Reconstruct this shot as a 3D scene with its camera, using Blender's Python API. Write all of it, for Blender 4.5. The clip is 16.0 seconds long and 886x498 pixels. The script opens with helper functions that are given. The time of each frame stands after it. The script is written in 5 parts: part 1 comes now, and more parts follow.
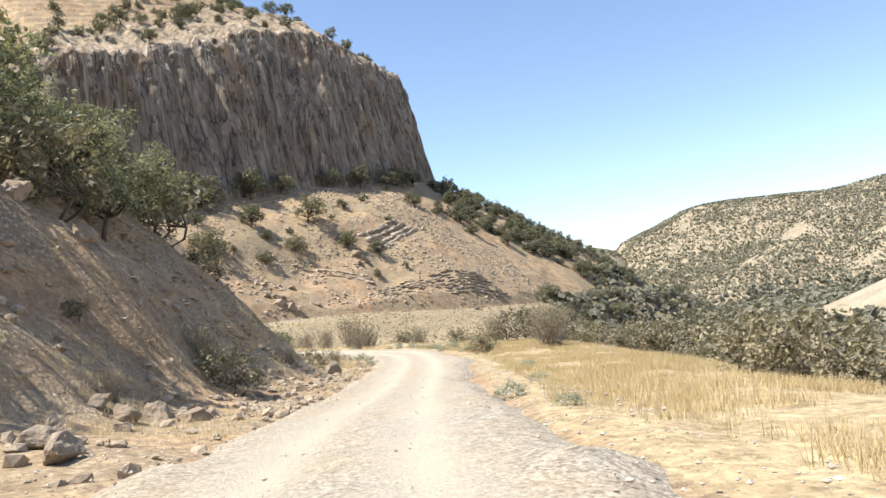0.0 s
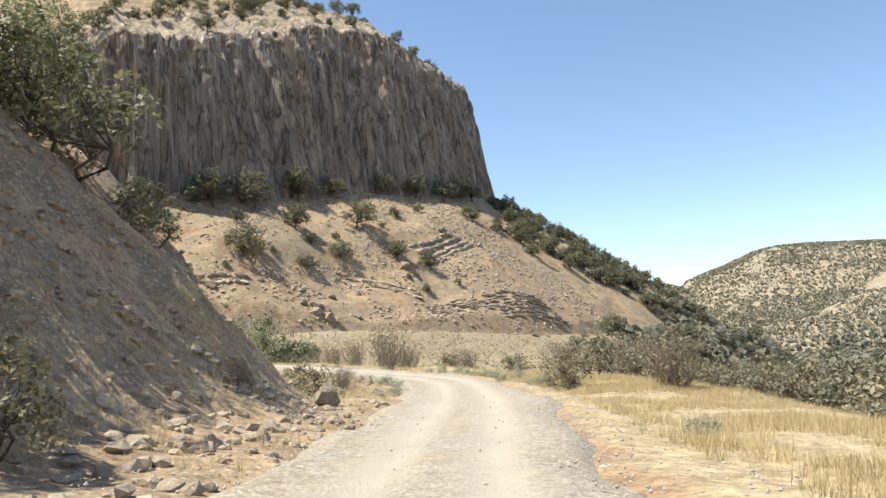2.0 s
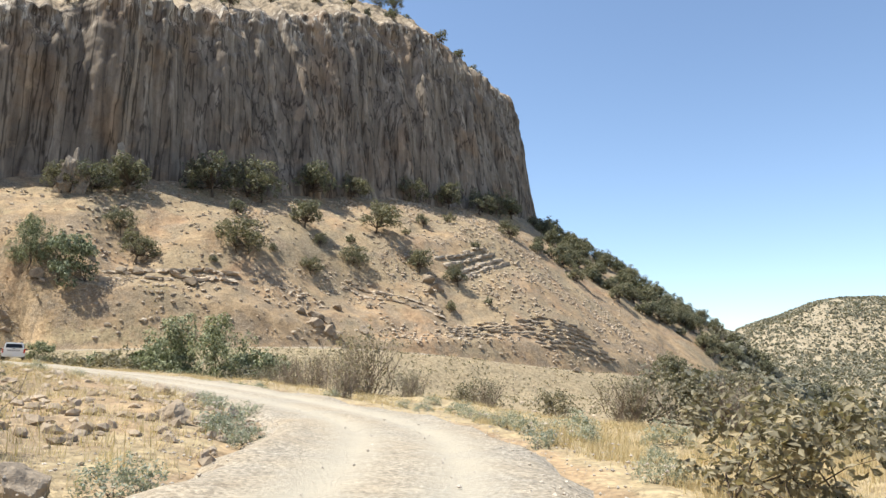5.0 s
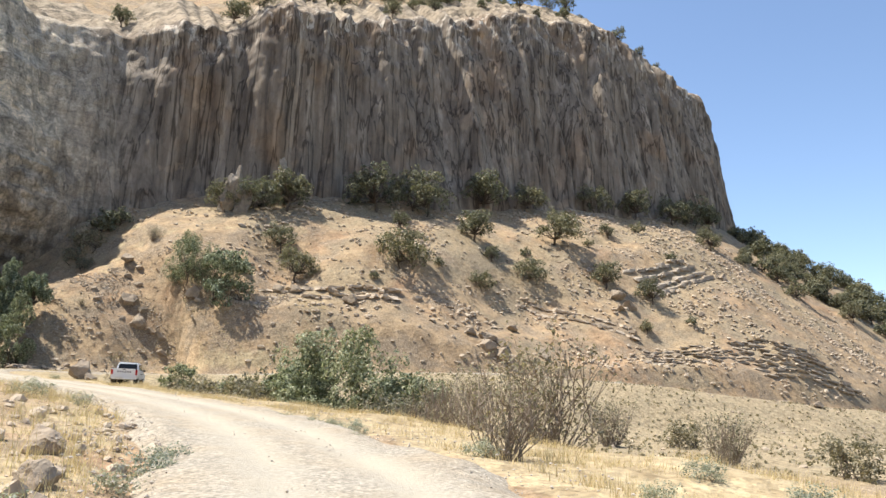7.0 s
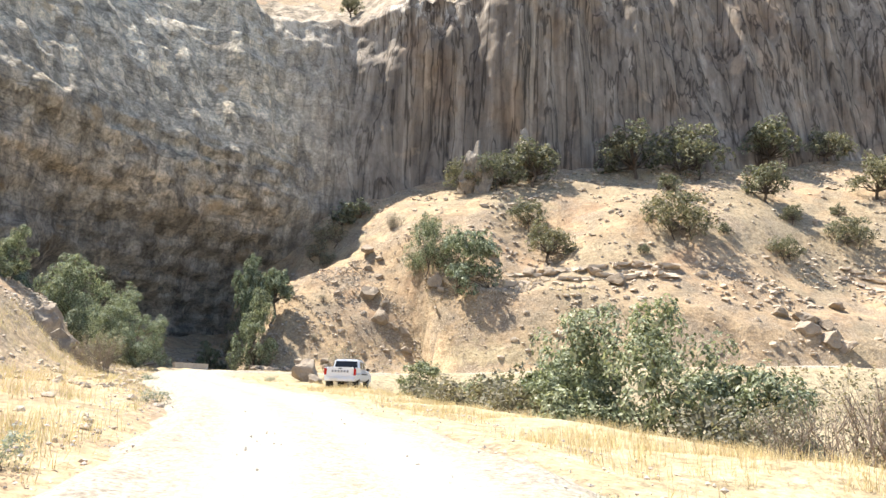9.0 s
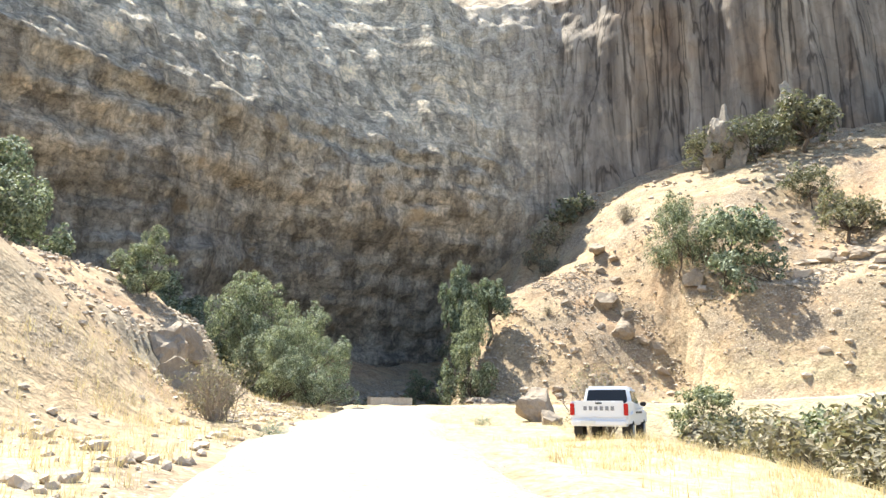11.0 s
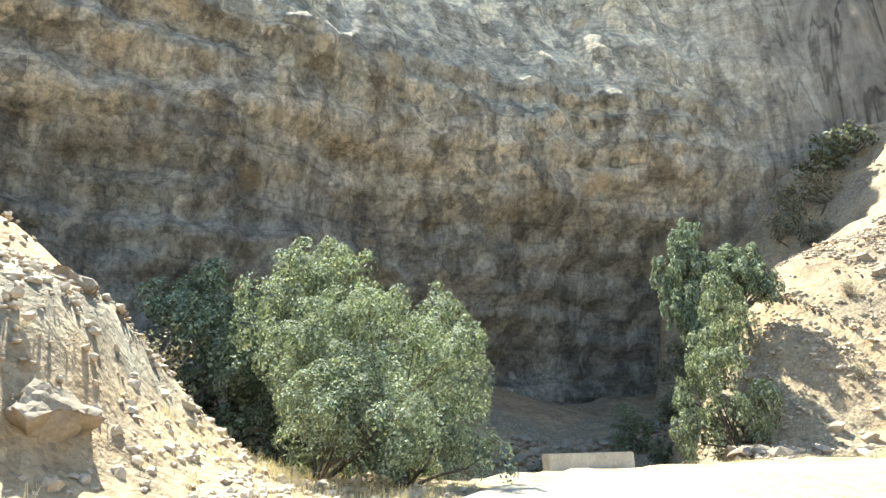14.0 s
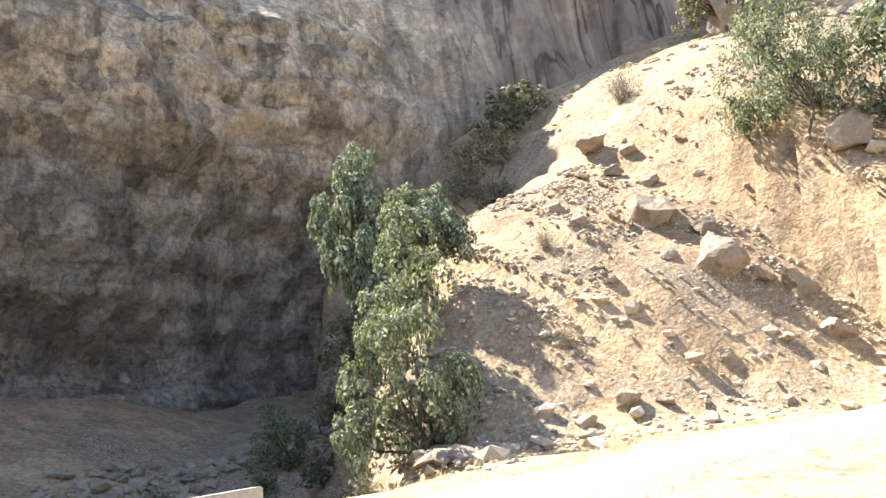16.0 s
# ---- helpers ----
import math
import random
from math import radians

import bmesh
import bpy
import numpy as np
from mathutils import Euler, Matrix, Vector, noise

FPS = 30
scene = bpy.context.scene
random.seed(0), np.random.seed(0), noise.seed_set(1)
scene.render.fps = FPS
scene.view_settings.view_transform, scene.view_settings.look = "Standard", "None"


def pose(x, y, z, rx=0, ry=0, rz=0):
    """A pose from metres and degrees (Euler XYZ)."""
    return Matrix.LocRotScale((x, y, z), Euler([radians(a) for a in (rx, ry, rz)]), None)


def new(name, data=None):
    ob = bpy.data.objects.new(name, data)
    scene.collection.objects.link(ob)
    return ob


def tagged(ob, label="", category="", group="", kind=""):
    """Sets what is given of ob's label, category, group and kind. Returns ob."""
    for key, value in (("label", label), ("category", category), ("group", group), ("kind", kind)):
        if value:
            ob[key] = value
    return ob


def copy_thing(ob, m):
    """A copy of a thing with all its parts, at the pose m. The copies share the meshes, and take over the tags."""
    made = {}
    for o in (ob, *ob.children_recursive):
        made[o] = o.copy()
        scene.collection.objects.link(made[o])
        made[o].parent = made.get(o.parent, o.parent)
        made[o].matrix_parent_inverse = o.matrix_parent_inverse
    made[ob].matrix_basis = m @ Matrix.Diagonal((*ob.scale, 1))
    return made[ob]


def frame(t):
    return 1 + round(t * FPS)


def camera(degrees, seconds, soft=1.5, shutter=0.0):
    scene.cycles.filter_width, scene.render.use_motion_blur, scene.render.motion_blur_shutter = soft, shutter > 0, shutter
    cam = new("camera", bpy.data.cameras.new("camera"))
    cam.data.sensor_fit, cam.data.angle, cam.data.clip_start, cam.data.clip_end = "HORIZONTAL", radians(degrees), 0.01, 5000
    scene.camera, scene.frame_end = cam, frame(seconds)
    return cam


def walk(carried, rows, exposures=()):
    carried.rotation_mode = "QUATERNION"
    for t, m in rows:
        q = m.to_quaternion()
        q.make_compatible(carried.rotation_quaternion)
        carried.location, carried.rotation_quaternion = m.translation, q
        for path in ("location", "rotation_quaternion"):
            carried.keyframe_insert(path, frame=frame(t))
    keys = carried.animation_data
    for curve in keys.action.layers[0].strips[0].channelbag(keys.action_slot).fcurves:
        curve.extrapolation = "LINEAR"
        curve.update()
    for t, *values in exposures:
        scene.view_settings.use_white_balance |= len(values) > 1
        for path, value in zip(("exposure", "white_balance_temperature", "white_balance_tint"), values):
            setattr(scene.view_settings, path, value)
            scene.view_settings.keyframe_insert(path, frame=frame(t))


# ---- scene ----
cam = camera(62.3, 16.0)
METRES, EYE, TILT, LEAN, TURN = 130.0, 1.2, 4.5, 7.0, 0.0
ROWS = [
    (0.0, 0.0, 0.0, 0.0, -0.0, 0.0, 0.0),
    (0.5, -0.0024, 0.0286, -0.0042, 5.36, -1.51, -0.07),
    (1.0, -0.0043, 0.0592, -0.0083, 6.13, -1.7, -1.0),
    (1.5, -0.0051, 0.0891, -0.0121, 5.07, 0.23, -2.64),
    (2.0, -0.0052, 0.1217, -0.0165, 4.19, 1.85, -4.09),
    (2.5, -0.0044, 0.1521, -0.0205, 3.7, 2.62, -5.12),
    (3.0, -0.003, 0.1809, -0.0244, 3.38, 3.09, -5.95),
    (5.5, -0.0066, 0.3365, -0.0419, 9.06, 4.34, -8.63),
    (6.0, -0.0124, 0.368, -0.0453, 12.47, 4.53, -8.42),
    (6.5, -0.021, 0.4002, -0.0489, 16.64, 4.66, -7.86),
    (7.0, -0.0322, 0.4302, -0.0526, 20.98, 4.6, -7.3),
    (7.5, -0.046, 0.4586, -0.0565, 25.68, 4.22, -6.76),
    (8.0, -0.0612, 0.4849, -0.0603, 30.29, 3.66, -6.23),
    (8.5, -0.08, 0.5108, -0.0641, 35.21, 3.03, -5.4),
    (9.0, -0.1039, 0.538, -0.0683, 40.4, 2.49, -4.26),
    (9.5, -0.1284, 0.5611, -0.0721, 45.16, 2.32, -3.1),
    (10.0, -0.1525, 0.5808, -0.0757, 49.47, 2.52, -1.97),
    (12.5, -0.2898, 0.6729, -0.095, 67.25, 6.78, 1.31),
    (13.0, -0.3182, 0.6866, -0.0991, 69.76, 7.67, 1.93),
    (13.5, -0.3471, 0.6994, -0.1031, 71.3, 8.09, 2.77),
    (14.0, -0.3763, 0.7124, -0.1072, 71.6, 7.89, 3.62),
    (14.5, -0.4026, 0.7252, -0.1109, 69.86, 7.57, 4.4),
    (15.0, -0.4242, 0.738, -0.1138, 65.78, 7.2, 5.1),
    (15.5, -0.4438, 0.7538, -0.1164, 58.57, 6.88, 5.77),
    (16.0, -0.4599, 0.771, -0.1183, 46.02, 6.18, 5.95),
]
walk(cam, [(t, pose(0, 0, EYE, TILT, LEAN, TURN) @ pose(METRES * x, METRES * y, METRES * z, 90 + pitch, roll, yaw)) for t, x, y, z, yaw, pitch, roll in ROWS],
     exposures=[(0.0, 0.95, 6500, 10), (2.0, 0.8, 6500, 7), (5.5, 0.8, 6500, 8), (8.0, 1.15, 6500, 10), (10.0, 1.75, 6400, 9), (12.5, 1.82, 6300, 1), (14.0, 2.08, 6250, -2), (15.0, 2.25, 6300, -1), (16.0, 2.05, 6500, 12)])

import itertools

# ---- light ----
SUN_AZ, SUN_EL = 103.0, 61.0   # degrees to the left of straight ahead (+y), and above the horizon
world = bpy.data.worlds.new("sky")
scene.world = world
world.use_nodes = True
wn = world.node_tree.nodes
sky = wn.new("ShaderNodeTexSky")
sky.sky_type, sky.sun_disc = "NISHITA", False
sky.sun_elevation, sky.sun_rotation = radians(SUN_EL), radians(-SUN_AZ)
sky.altitude, sky.air_density, sky.dust_density, sky.ozone_density = 1500, 1.0, 1.2, 0.5
wn["Background"].inputs["Strength"].default_value = 0.13
world.node_tree.links.new(sky.outputs[0], wn["Background"].inputs["Color"])
sun = new("sun", bpy.data.lights.new("sun", "SUN"))
sun.data.energy, sun.data.angle, sun.data.color = 4.9, radians(0.53), (1.0, 0.95, 0.87)
_a, _e = radians(SUN_AZ), radians(SUN_EL)
SUN_DIR = Vector((-math.sin(_a) * math.cos(_e), math.cos(_a) * math.cos(_e), math.sin(_e)))
sun.matrix_world = Matrix.Translation((0, 0, 200)) @ SUN_DIR.to_track_quat("Z", "Y").to_matrix().to_4x4()


# ---- numeric terrain ----
def lattice(ix, iy, seed):
    n = (ix * 374761393 + iy * 668265263 + seed * 1442695041) & 0x7FFFFFFF
    n = ((n ^ (n >> 13)) * 1274126177) & 0x7FFFFFFF
    return ((n ^ (n >> 16)) & 0xFFFF) / 65535.0


def vnoise(x, y, seed=0):
    """Smooth value noise in 0..1 on arrays."""
    ix, iy = np.floor(x).astype(np.int64), np.floor(y).astype(np.int64)
    fx, fy = x - ix, y - iy
    fx, fy = fx * fx * (3 - 2 * fx), fy * fy * (3 - 2 * fy)
    a, b = lattice(ix, iy, seed), lattice(ix + 1, iy, seed)
    c, d = lattice(ix, iy + 1, seed), lattice(ix + 1, iy + 1, seed)
    return (a + (b - a) * fx) * (1 - fy) + (c + (d - c) * fx) * fy


def fbm(x, y, seed=0, octaves=4):
    """Layered noise, about -1..1."""
    total, amp, s = 0.0, 1.0, 0.0
    for k in range(octaves):
        total = total + amp * (vnoise(x * 2 ** k, y * 2 ** k, seed + 17 * k) * 2 - 1)
        s, amp = s + amp, amp * 0.5
    return total / s


def sstep(a, b, v):
    v = np.clip((v - a) / (b - a), 0, 1)
    return v * v * (3 - 2 * v)


def smax(a, b, k):
    """Soft maximum with a blend of width k."""
    h = np.clip(0.5 + 0.5 * (a - b) / k, 0, 1)
    return b + (a - b) * h + k * h * (1 - h)


def curve(points, step):
    """A Catmull-Rom line through the points, resampled."""
    p = np.array(points, float)
    p = np.vstack([2 * p[0] - p[1], p, 2 * p[-1] - p[-2]])
    out = []
    for i in range(1, len(p) - 2):
        n = max(2, int(np.linalg.norm(p[i + 1][:2] - p[i][:2]) / step))
        for t in np.arange(n) / n:
            out.append(0.5 * (2 * p[i] + (p[i + 1] - p[i - 1]) * t + (2 * p[i - 1] - 5 * p[i] + 4 * p[i + 1] - p[i + 2]) * t * t
                              + (3 * p[i] - p[i - 1] - 3 * p[i + 1] + p[i + 2]) * t ** 3))
    out.append(p[-2])
    return np.array(out)


def nearest(line, x, y):
    """For points x, y: distance to the line (positive on its right), and the index along it."""
    best, side, where = np.full(x.shape, 1e18), np.zeros(x.shape), np.zeros(x.shape)
    for i in range(len(line) - 1):
        ax, ay = line[i][:2]
        dx, dy = line[i + 1][0] - ax, line[i + 1][1] - ay
        u = np.clip(((x - ax) * dx + (y - ay) * dy) / (dx * dx + dy * dy), 0, 1)
        ex, ey = x - ax - u * dx, y - ay - u * dy
        d = ex * ex + ey * ey
        m = d < best
        best = np.where(m, d, best)
        side = np.where(m, np.sign(ex * dy - ey * dx), side)
        where = np.where(m, i + u, where)
    return np.sqrt(best) * side, where


# the gravel road: down the valley's side, round the hairpin at the gully and out along the foot of the scree
ROAD = curve([(-1.2, -60, 3.0), (-1.0, -20, 1.0), (-1.0, 0, 0.0), (-1.5, 12, -0.57), (-1.6, 24, -1.27), (-1.7, 36, -1.7), (-2.1, 46, -1.9), (-3.5, 55.0, -1.91),
              (-7.5, 62.9, -1.9), (-13.6, 70.4, -1.68), (-20.2, 76.2, -1.42), (-29.5, 82.4, -1.12), (-39, 87.2, -0.85), (-47, 91.2, -0.68), (-55, 95.8, -0.5),
              (-62.3, 100.5, -0.2), (-67, 105.5, 0.0), (-69, 112.5, 0.05), (-68.3, 119.5, 0.15), (-64.8, 125.0, 0.3), (-58, 128.5, 0.6), (-48, 133.5, 1.2), (-38, 140, 1.8),
              (-29, 147.5, 2.1), (-15, 157, 1.6), (0, 167.5, 0.3), (13, 179, -0.5), (26, 196, -1.0), (40, 215, -1.8), (58, 236, -2.8), (72, 252, -3.6), (80, 268, -4.2), (82, 295, -5)], 2.0)
# the cliff's line in plan, with the heights of its foot and its rim
CLIFF = curve([(-52, -30, 6, 66), (-62, 20, 6, 70), (-74, 55, 6, 76), (-86, 80, 6, 74), (-91, 94, 6, 76), (-94.5, 106, 6, 84), (-96.5, 119, 10, 88), (-96.3, 132, 20, 63),
               (-93.5, 145, 27, 60), (-85, 155.5, 31, 65), (-72.5, 166, 33.5, 71), (-50, 190, 36, 83), (-33, 213, 40.5, 92), (-16, 236, 43, 95), (-6, 262, 47, 95),
               (4, 300, 50, 95), (-10, 350, 45, 98), (-60, 400, 45, 98)], 3.0)
GULLY = curve([(-66, 107.5, -3.2), (-75, 110.5, -3.2), (-84, 114, -2), (-90, 118, 0.5), (-97, 125, 3)], 2.0)
# the far mountain's skyline: bearing to the left of ahead, and elevation
SKY_A = [-180, -120, -80, -45, -31, -25, -21, -17.5, -15, -13, -11, 30]
SKY_E = [5, 6, 6, 5.4, 5.0, 5.1, 5.3, 4.4, 3.3, 1.2, 0.2, 0]
DROP_N = [-5, 0, 16, 22, 28, 40, 50, 70, 100, 160]
DROP_Z = [0, 0, 9.5, 13.5, 20, 29.5, 34.5, 43, 53, 70]


def terrain(x, y, rough=1.0):
    """Height of the ground at arrays x, y, and the signed distance to the road."""
    d, u = nearest(ROAD, x, y)
    zr = np.interp(u, np.arange(len(ROAD)), ROAD[:, 2])
    wob = fbm(x / 9, y / 9, 3) * 1.5
    # valley side (right of the road)
    low = sstep(7 + wob, 21 + wob, d)
    right = -0.25 * sstep(2.2, 5, d) - 2.6 * low - 6 * sstep(6, 34, x) * low
    left = 0.35 * sstep(2.6, 7, -d)
    h = np.where(d > 0, zr + (-1.0 - zr) * low + right, zr + left)
    big = fbm(x / 14, y / 14, 5)
    # spur beside the start of the drive
    spur = -1.5 + 1.02 * (-7.0 - x + 0.8 * big)
    spur = np.where(spur > 9, 9 + (spur - 9) * 0.3, spur) - 1.3 * np.maximum(0, y - 41.5 + 0.35 * np.maximum(x + 9, -8)) - 0.6 * np.maximum(0, -32 - x)
    bench = 0.9 * fbm(x / 3.1, y / 5.3, 8) + 0.3 * fbm(x / 0.9, y / 1.3, 9)
    rib = 1.5 - 4.2 * np.abs(fbm((y - 0.3 * x) / 9.5, x / 30 + 3.1, 12, 2)) + 0.5 * fbm((y - 0.3 * x) / 2.2, x / 7, 13, 2)
    h = smax(h, spur + (bench + rib) * sstep(-1, 3, spur), 1.2)
    # bank left of the second stretch
    bank = 1 - 0.42 * (x + 63.2) - 0.874 * (y - 91.1) + 1.1 * big
    plane = bank - 1.1 * big - 1
    bulge = 1.1 * fbm(x / 4.5, y / 4.5, 11, 2)
    bank = bank + 1.1 * sstep(-60, -65, x)
    gate = sstep(-53, -56, x) * sstep(-69.5, -67, x)
    bank = bank + gate * (1.3 * sstep(-0.2, 1.3, plane + bulge) - 0.45 * np.maximum(0, plane) - 0.5 * big)
    bank = np.where(bank > 6.5, 6.5 + (bank - 6.5) * 0.3, bank)
    bank = bank - 0.28 * np.maximum(0, x + 50) - 0.5 * np.maximum(0, x + 30) - 0.8 * np.maximum(0, -71.5 - x - 0.25 * (92 - y))
    h = np.where((d < 0) & (x < -4), smax(h, bank, 1.0), h)
    # scree below the cliff
    n, w = nearest(CLIFF, x, y)
    zb = np.interp(w, np.arange(len(CLIFF)), CLIFF[:, 2])
    zt = np.interp(w, np.arange(len(CLIFF)), CLIFF[:, 3])
    scree = zb - np.interp(n + 1.5 * big, DROP_N, DROP_Z) * (1 - 0.2 * sstep(205, 250, np.interp(w, np.arange(len(CLIFF)), CLIFF[:, 1]))) + 0.9 * fbm(x / 6, y / 6, 21)
    # the nose of the ridge runs evenly from the cliff's foot down to the road
    share = np.maximum(0, -d - 2.6) / (np.maximum(0, -d - 2.6) + np.maximum(n, 0.01))
    ruled = zr + 0.3 + (zb - zr) * share ** 0.9 + 0.8 * big + 0.9 * fbm(x / 6, y / 6, 21)
    scree = scree + (ruled - scree) * sstep(-16, 10, x) * sstep(164, 182, y)
    for hx, hy, hs, hz in ((2, 200, 20, 2.0), (-79, 124, 7.0, 2.6), (-72.5, 131, 5, -1.2), (-66, 137.5, 5, -1.0), (-93, 134, 6.5, -5.5), (-63, 148, 6.5, -5), (-32, 168, 9, -3.5)):
        scree = scree + hz * np.exp(-((x - hx) ** 2 + (y - hy) ** 2) / (hs * hs))
    beside = np.maximum(0, -d - 2.6)
    zcut = zr + 0.3 + 1.55 * beside + 60 * sstep(178, 215, y) * sstep(8, 32, beside)
    zcut = np.where(d > -2.6, -99, zcut)
    h = smax(h, np.minimum(scree, zcut), 1.6)
    # the gully behind the hairpin, sunk below the road
    g, gi = nearest(GULLY, x, y)
    bed = np.interp(gi, np.arange(len(GULLY)), GULLY[:, 2])
    h = np.where((x < -69) & (y < 140), h + (np.minimum(h, bed + np.where(g > 0, 1.6 * np.maximum(0, g - 2.8), 0.4 * np.maximum(0, -g - 4))) - h) * sstep(4.4, 6.2, -d), h)
    # top of the mountain behind the rim
    rim = 24 + 16 * sstep(134, 122, np.interp(w, np.arange(len(CLIFF)), CLIFF[:, 1]))
    top = zt + 3.0 + np.where(n < -rim, 0.75 * (-n - rim), 0) + 1.5 * big
    shelf = 3.2 * np.floor(top / 3.2 + 0.6 * fbm(x / 20, y / 20, 7)) + 3.2 * sstep(0.45, 1.0, top / 3.2 + 0.6 * fbm(x / 20, y / 20, 7) - np.floor(top / 3.2 + 0.6 * fbm(x / 20, y / 20, 7)))
    top = 0.4 * top + 0.6 * shelf
    top = np.minimum(top, zt + 75 + 6 * fbm(x / 60, y / 60, 4))
    h = np.where(n < -rim, top, h)
    # far side of the valley and the plain beyond
    far = -15 + 4 * sstep(40, 160, x - 0.25 * y) + 3 * fbm(x / 50, y / 50, 31)
    h = np.where(x > 26, h + (smax(far, h - 6, 3) - h) * sstep(26, 60, x) * (n > 0) * sstep(5, 16, np.where(y > 150, d, 99)), h)
    r, th = np.hypot(x, y - 30), np.degrees(np.arctan2(-x, y - 30))
    crest = np.interp(th, SKY_A, SKY_E) + 0.25 * fbm(th / 2.0, th * 0, 91) + 0.12 * fbm(th / 0.5, th * 0, 92)
    mountain = -22 + (np.tan(np.radians(crest)) * 560 + 22) * sstep(270, 560, r + 50 * fbm(x / 70, y / 70, 93)) - 20 * sstep(560, 900, r)
    h = np.where((r > 290) & ((x > 60) | (y < 0)), np.maximum(h, mountain + 6 * fbm(x / 40, y / 40, 94)), h)
    # bare pale knoll across the valley
    h = h + 11 * np.exp(-(((x - 110) / 22) ** 2 + ((y - 160) / 34) ** 2))
    on_road = sstep(3.4, 2.0, np.abs(d))
    rough_h = 0.16 * fbm(x / 1.7, y / 1.7, 41) + 0.3 * fbm(x / 5, y / 5, 42) * sstep(3, 8, np.abs(d))
    return h + rough * rough_h * (1 - on_road) - 0.22 * on_road, d, n
# ---- materials ----
def material(name, rough=0.9):
    mat = bpy.data.materials.new(name)
    mat.use_nodes = True
    b = mat.node_tree.nodes["Principled BSDF"]
    b.inputs["Roughness"].default_value = rough
    b.inputs["Specular IOR Level"].default_value = 0.2
    return mat, mat.node_tree.nodes, mat.node_tree.links, b


def simple(name, colour, rough=0.8, metal=0.0):
    mat, ns, ln, b = material(name, rough)
    b.inputs["Base Color"].default_value = (*colour, 1)
    b.inputs["Metallic"].default_value = metal
    return mat


def node(ns, kind, **values):
    n = ns.new("ShaderNode" + kind)
    for key, v in values.items():
        n.inputs[key].default_value = v
    return n


def noise_tex(ns, ln, vector, scale, detail=5.0, rough=0.6, distort=0.0):
    n = node(ns, "TexNoise", Scale=scale, Detail=detail, Roughness=rough, Distortion=distort)
    ln.new(vector, n.inputs["Vector"])
    return n.outputs["Fac"]


def ramp(ns, ln, fac, stops):
    r = ns.new("ShaderNodeValToRGB")
    while len(r.color_ramp.elements) < len(stops):
        r.color_ramp.elements.new(0.5)
    for e, (pos, col) in zip(r.color_ramp.elements, stops):
        e.position, e.color = pos, (*col, 1)
    ln.new(fac, r.inputs[0])
    return r.outputs[0]


def mixed(ns, ln, fac, a, b, mode="MIX"):
    m = ns.new("ShaderNodeMix")
    m.data_type, m.blend_type = "RGBA", mode
    if hasattr(fac, "is_linked"):
        ln.new(fac, m.inputs[0])
    else:
        m.inputs[0].default_value = fac
    for k, v in ((6, a), (7, b)):
        if hasattr(v, "is_linked"):
            ln.new(v, m.inputs[k])
        else:
            m.inputs[k].default_value = (*v, 1)
    return m.outputs[2]


def bumped(ns, ln, b, fac, strength, distance):
    n = node(ns, "Bump", Distance=distance)
    if hasattr(strength, "is_linked"):
        ln.new(strength, n.inputs["Strength"])
    else:
        n.inputs["Strength"].default_value = strength
    ln.new(fac, n.inputs["Height"])
    if b.inputs["Normal"].is_linked:
        ln.new(b.inputs["Normal"].links[0].from_socket, n.inputs["Normal"])
    ln.new(n.outputs[0], b.inputs["Normal"])


def attribute(ns, name):
    n = ns.new("ShaderNodeAttribute")
    n.attribute_name = name
    return n.outputs["Fac"]


def place(ns, ln, sx=1.0, sy=1.0, sz=1.0):
    c = ns.new("ShaderNodeNewGeometry")
    m = ns.new("ShaderNodeMapping")
    m.inputs["Scale"].default_value = (sx, sy, sz)
    ln.new(c.outputs["Position"], m.inputs["Vector"])
    return m.outputs[0]


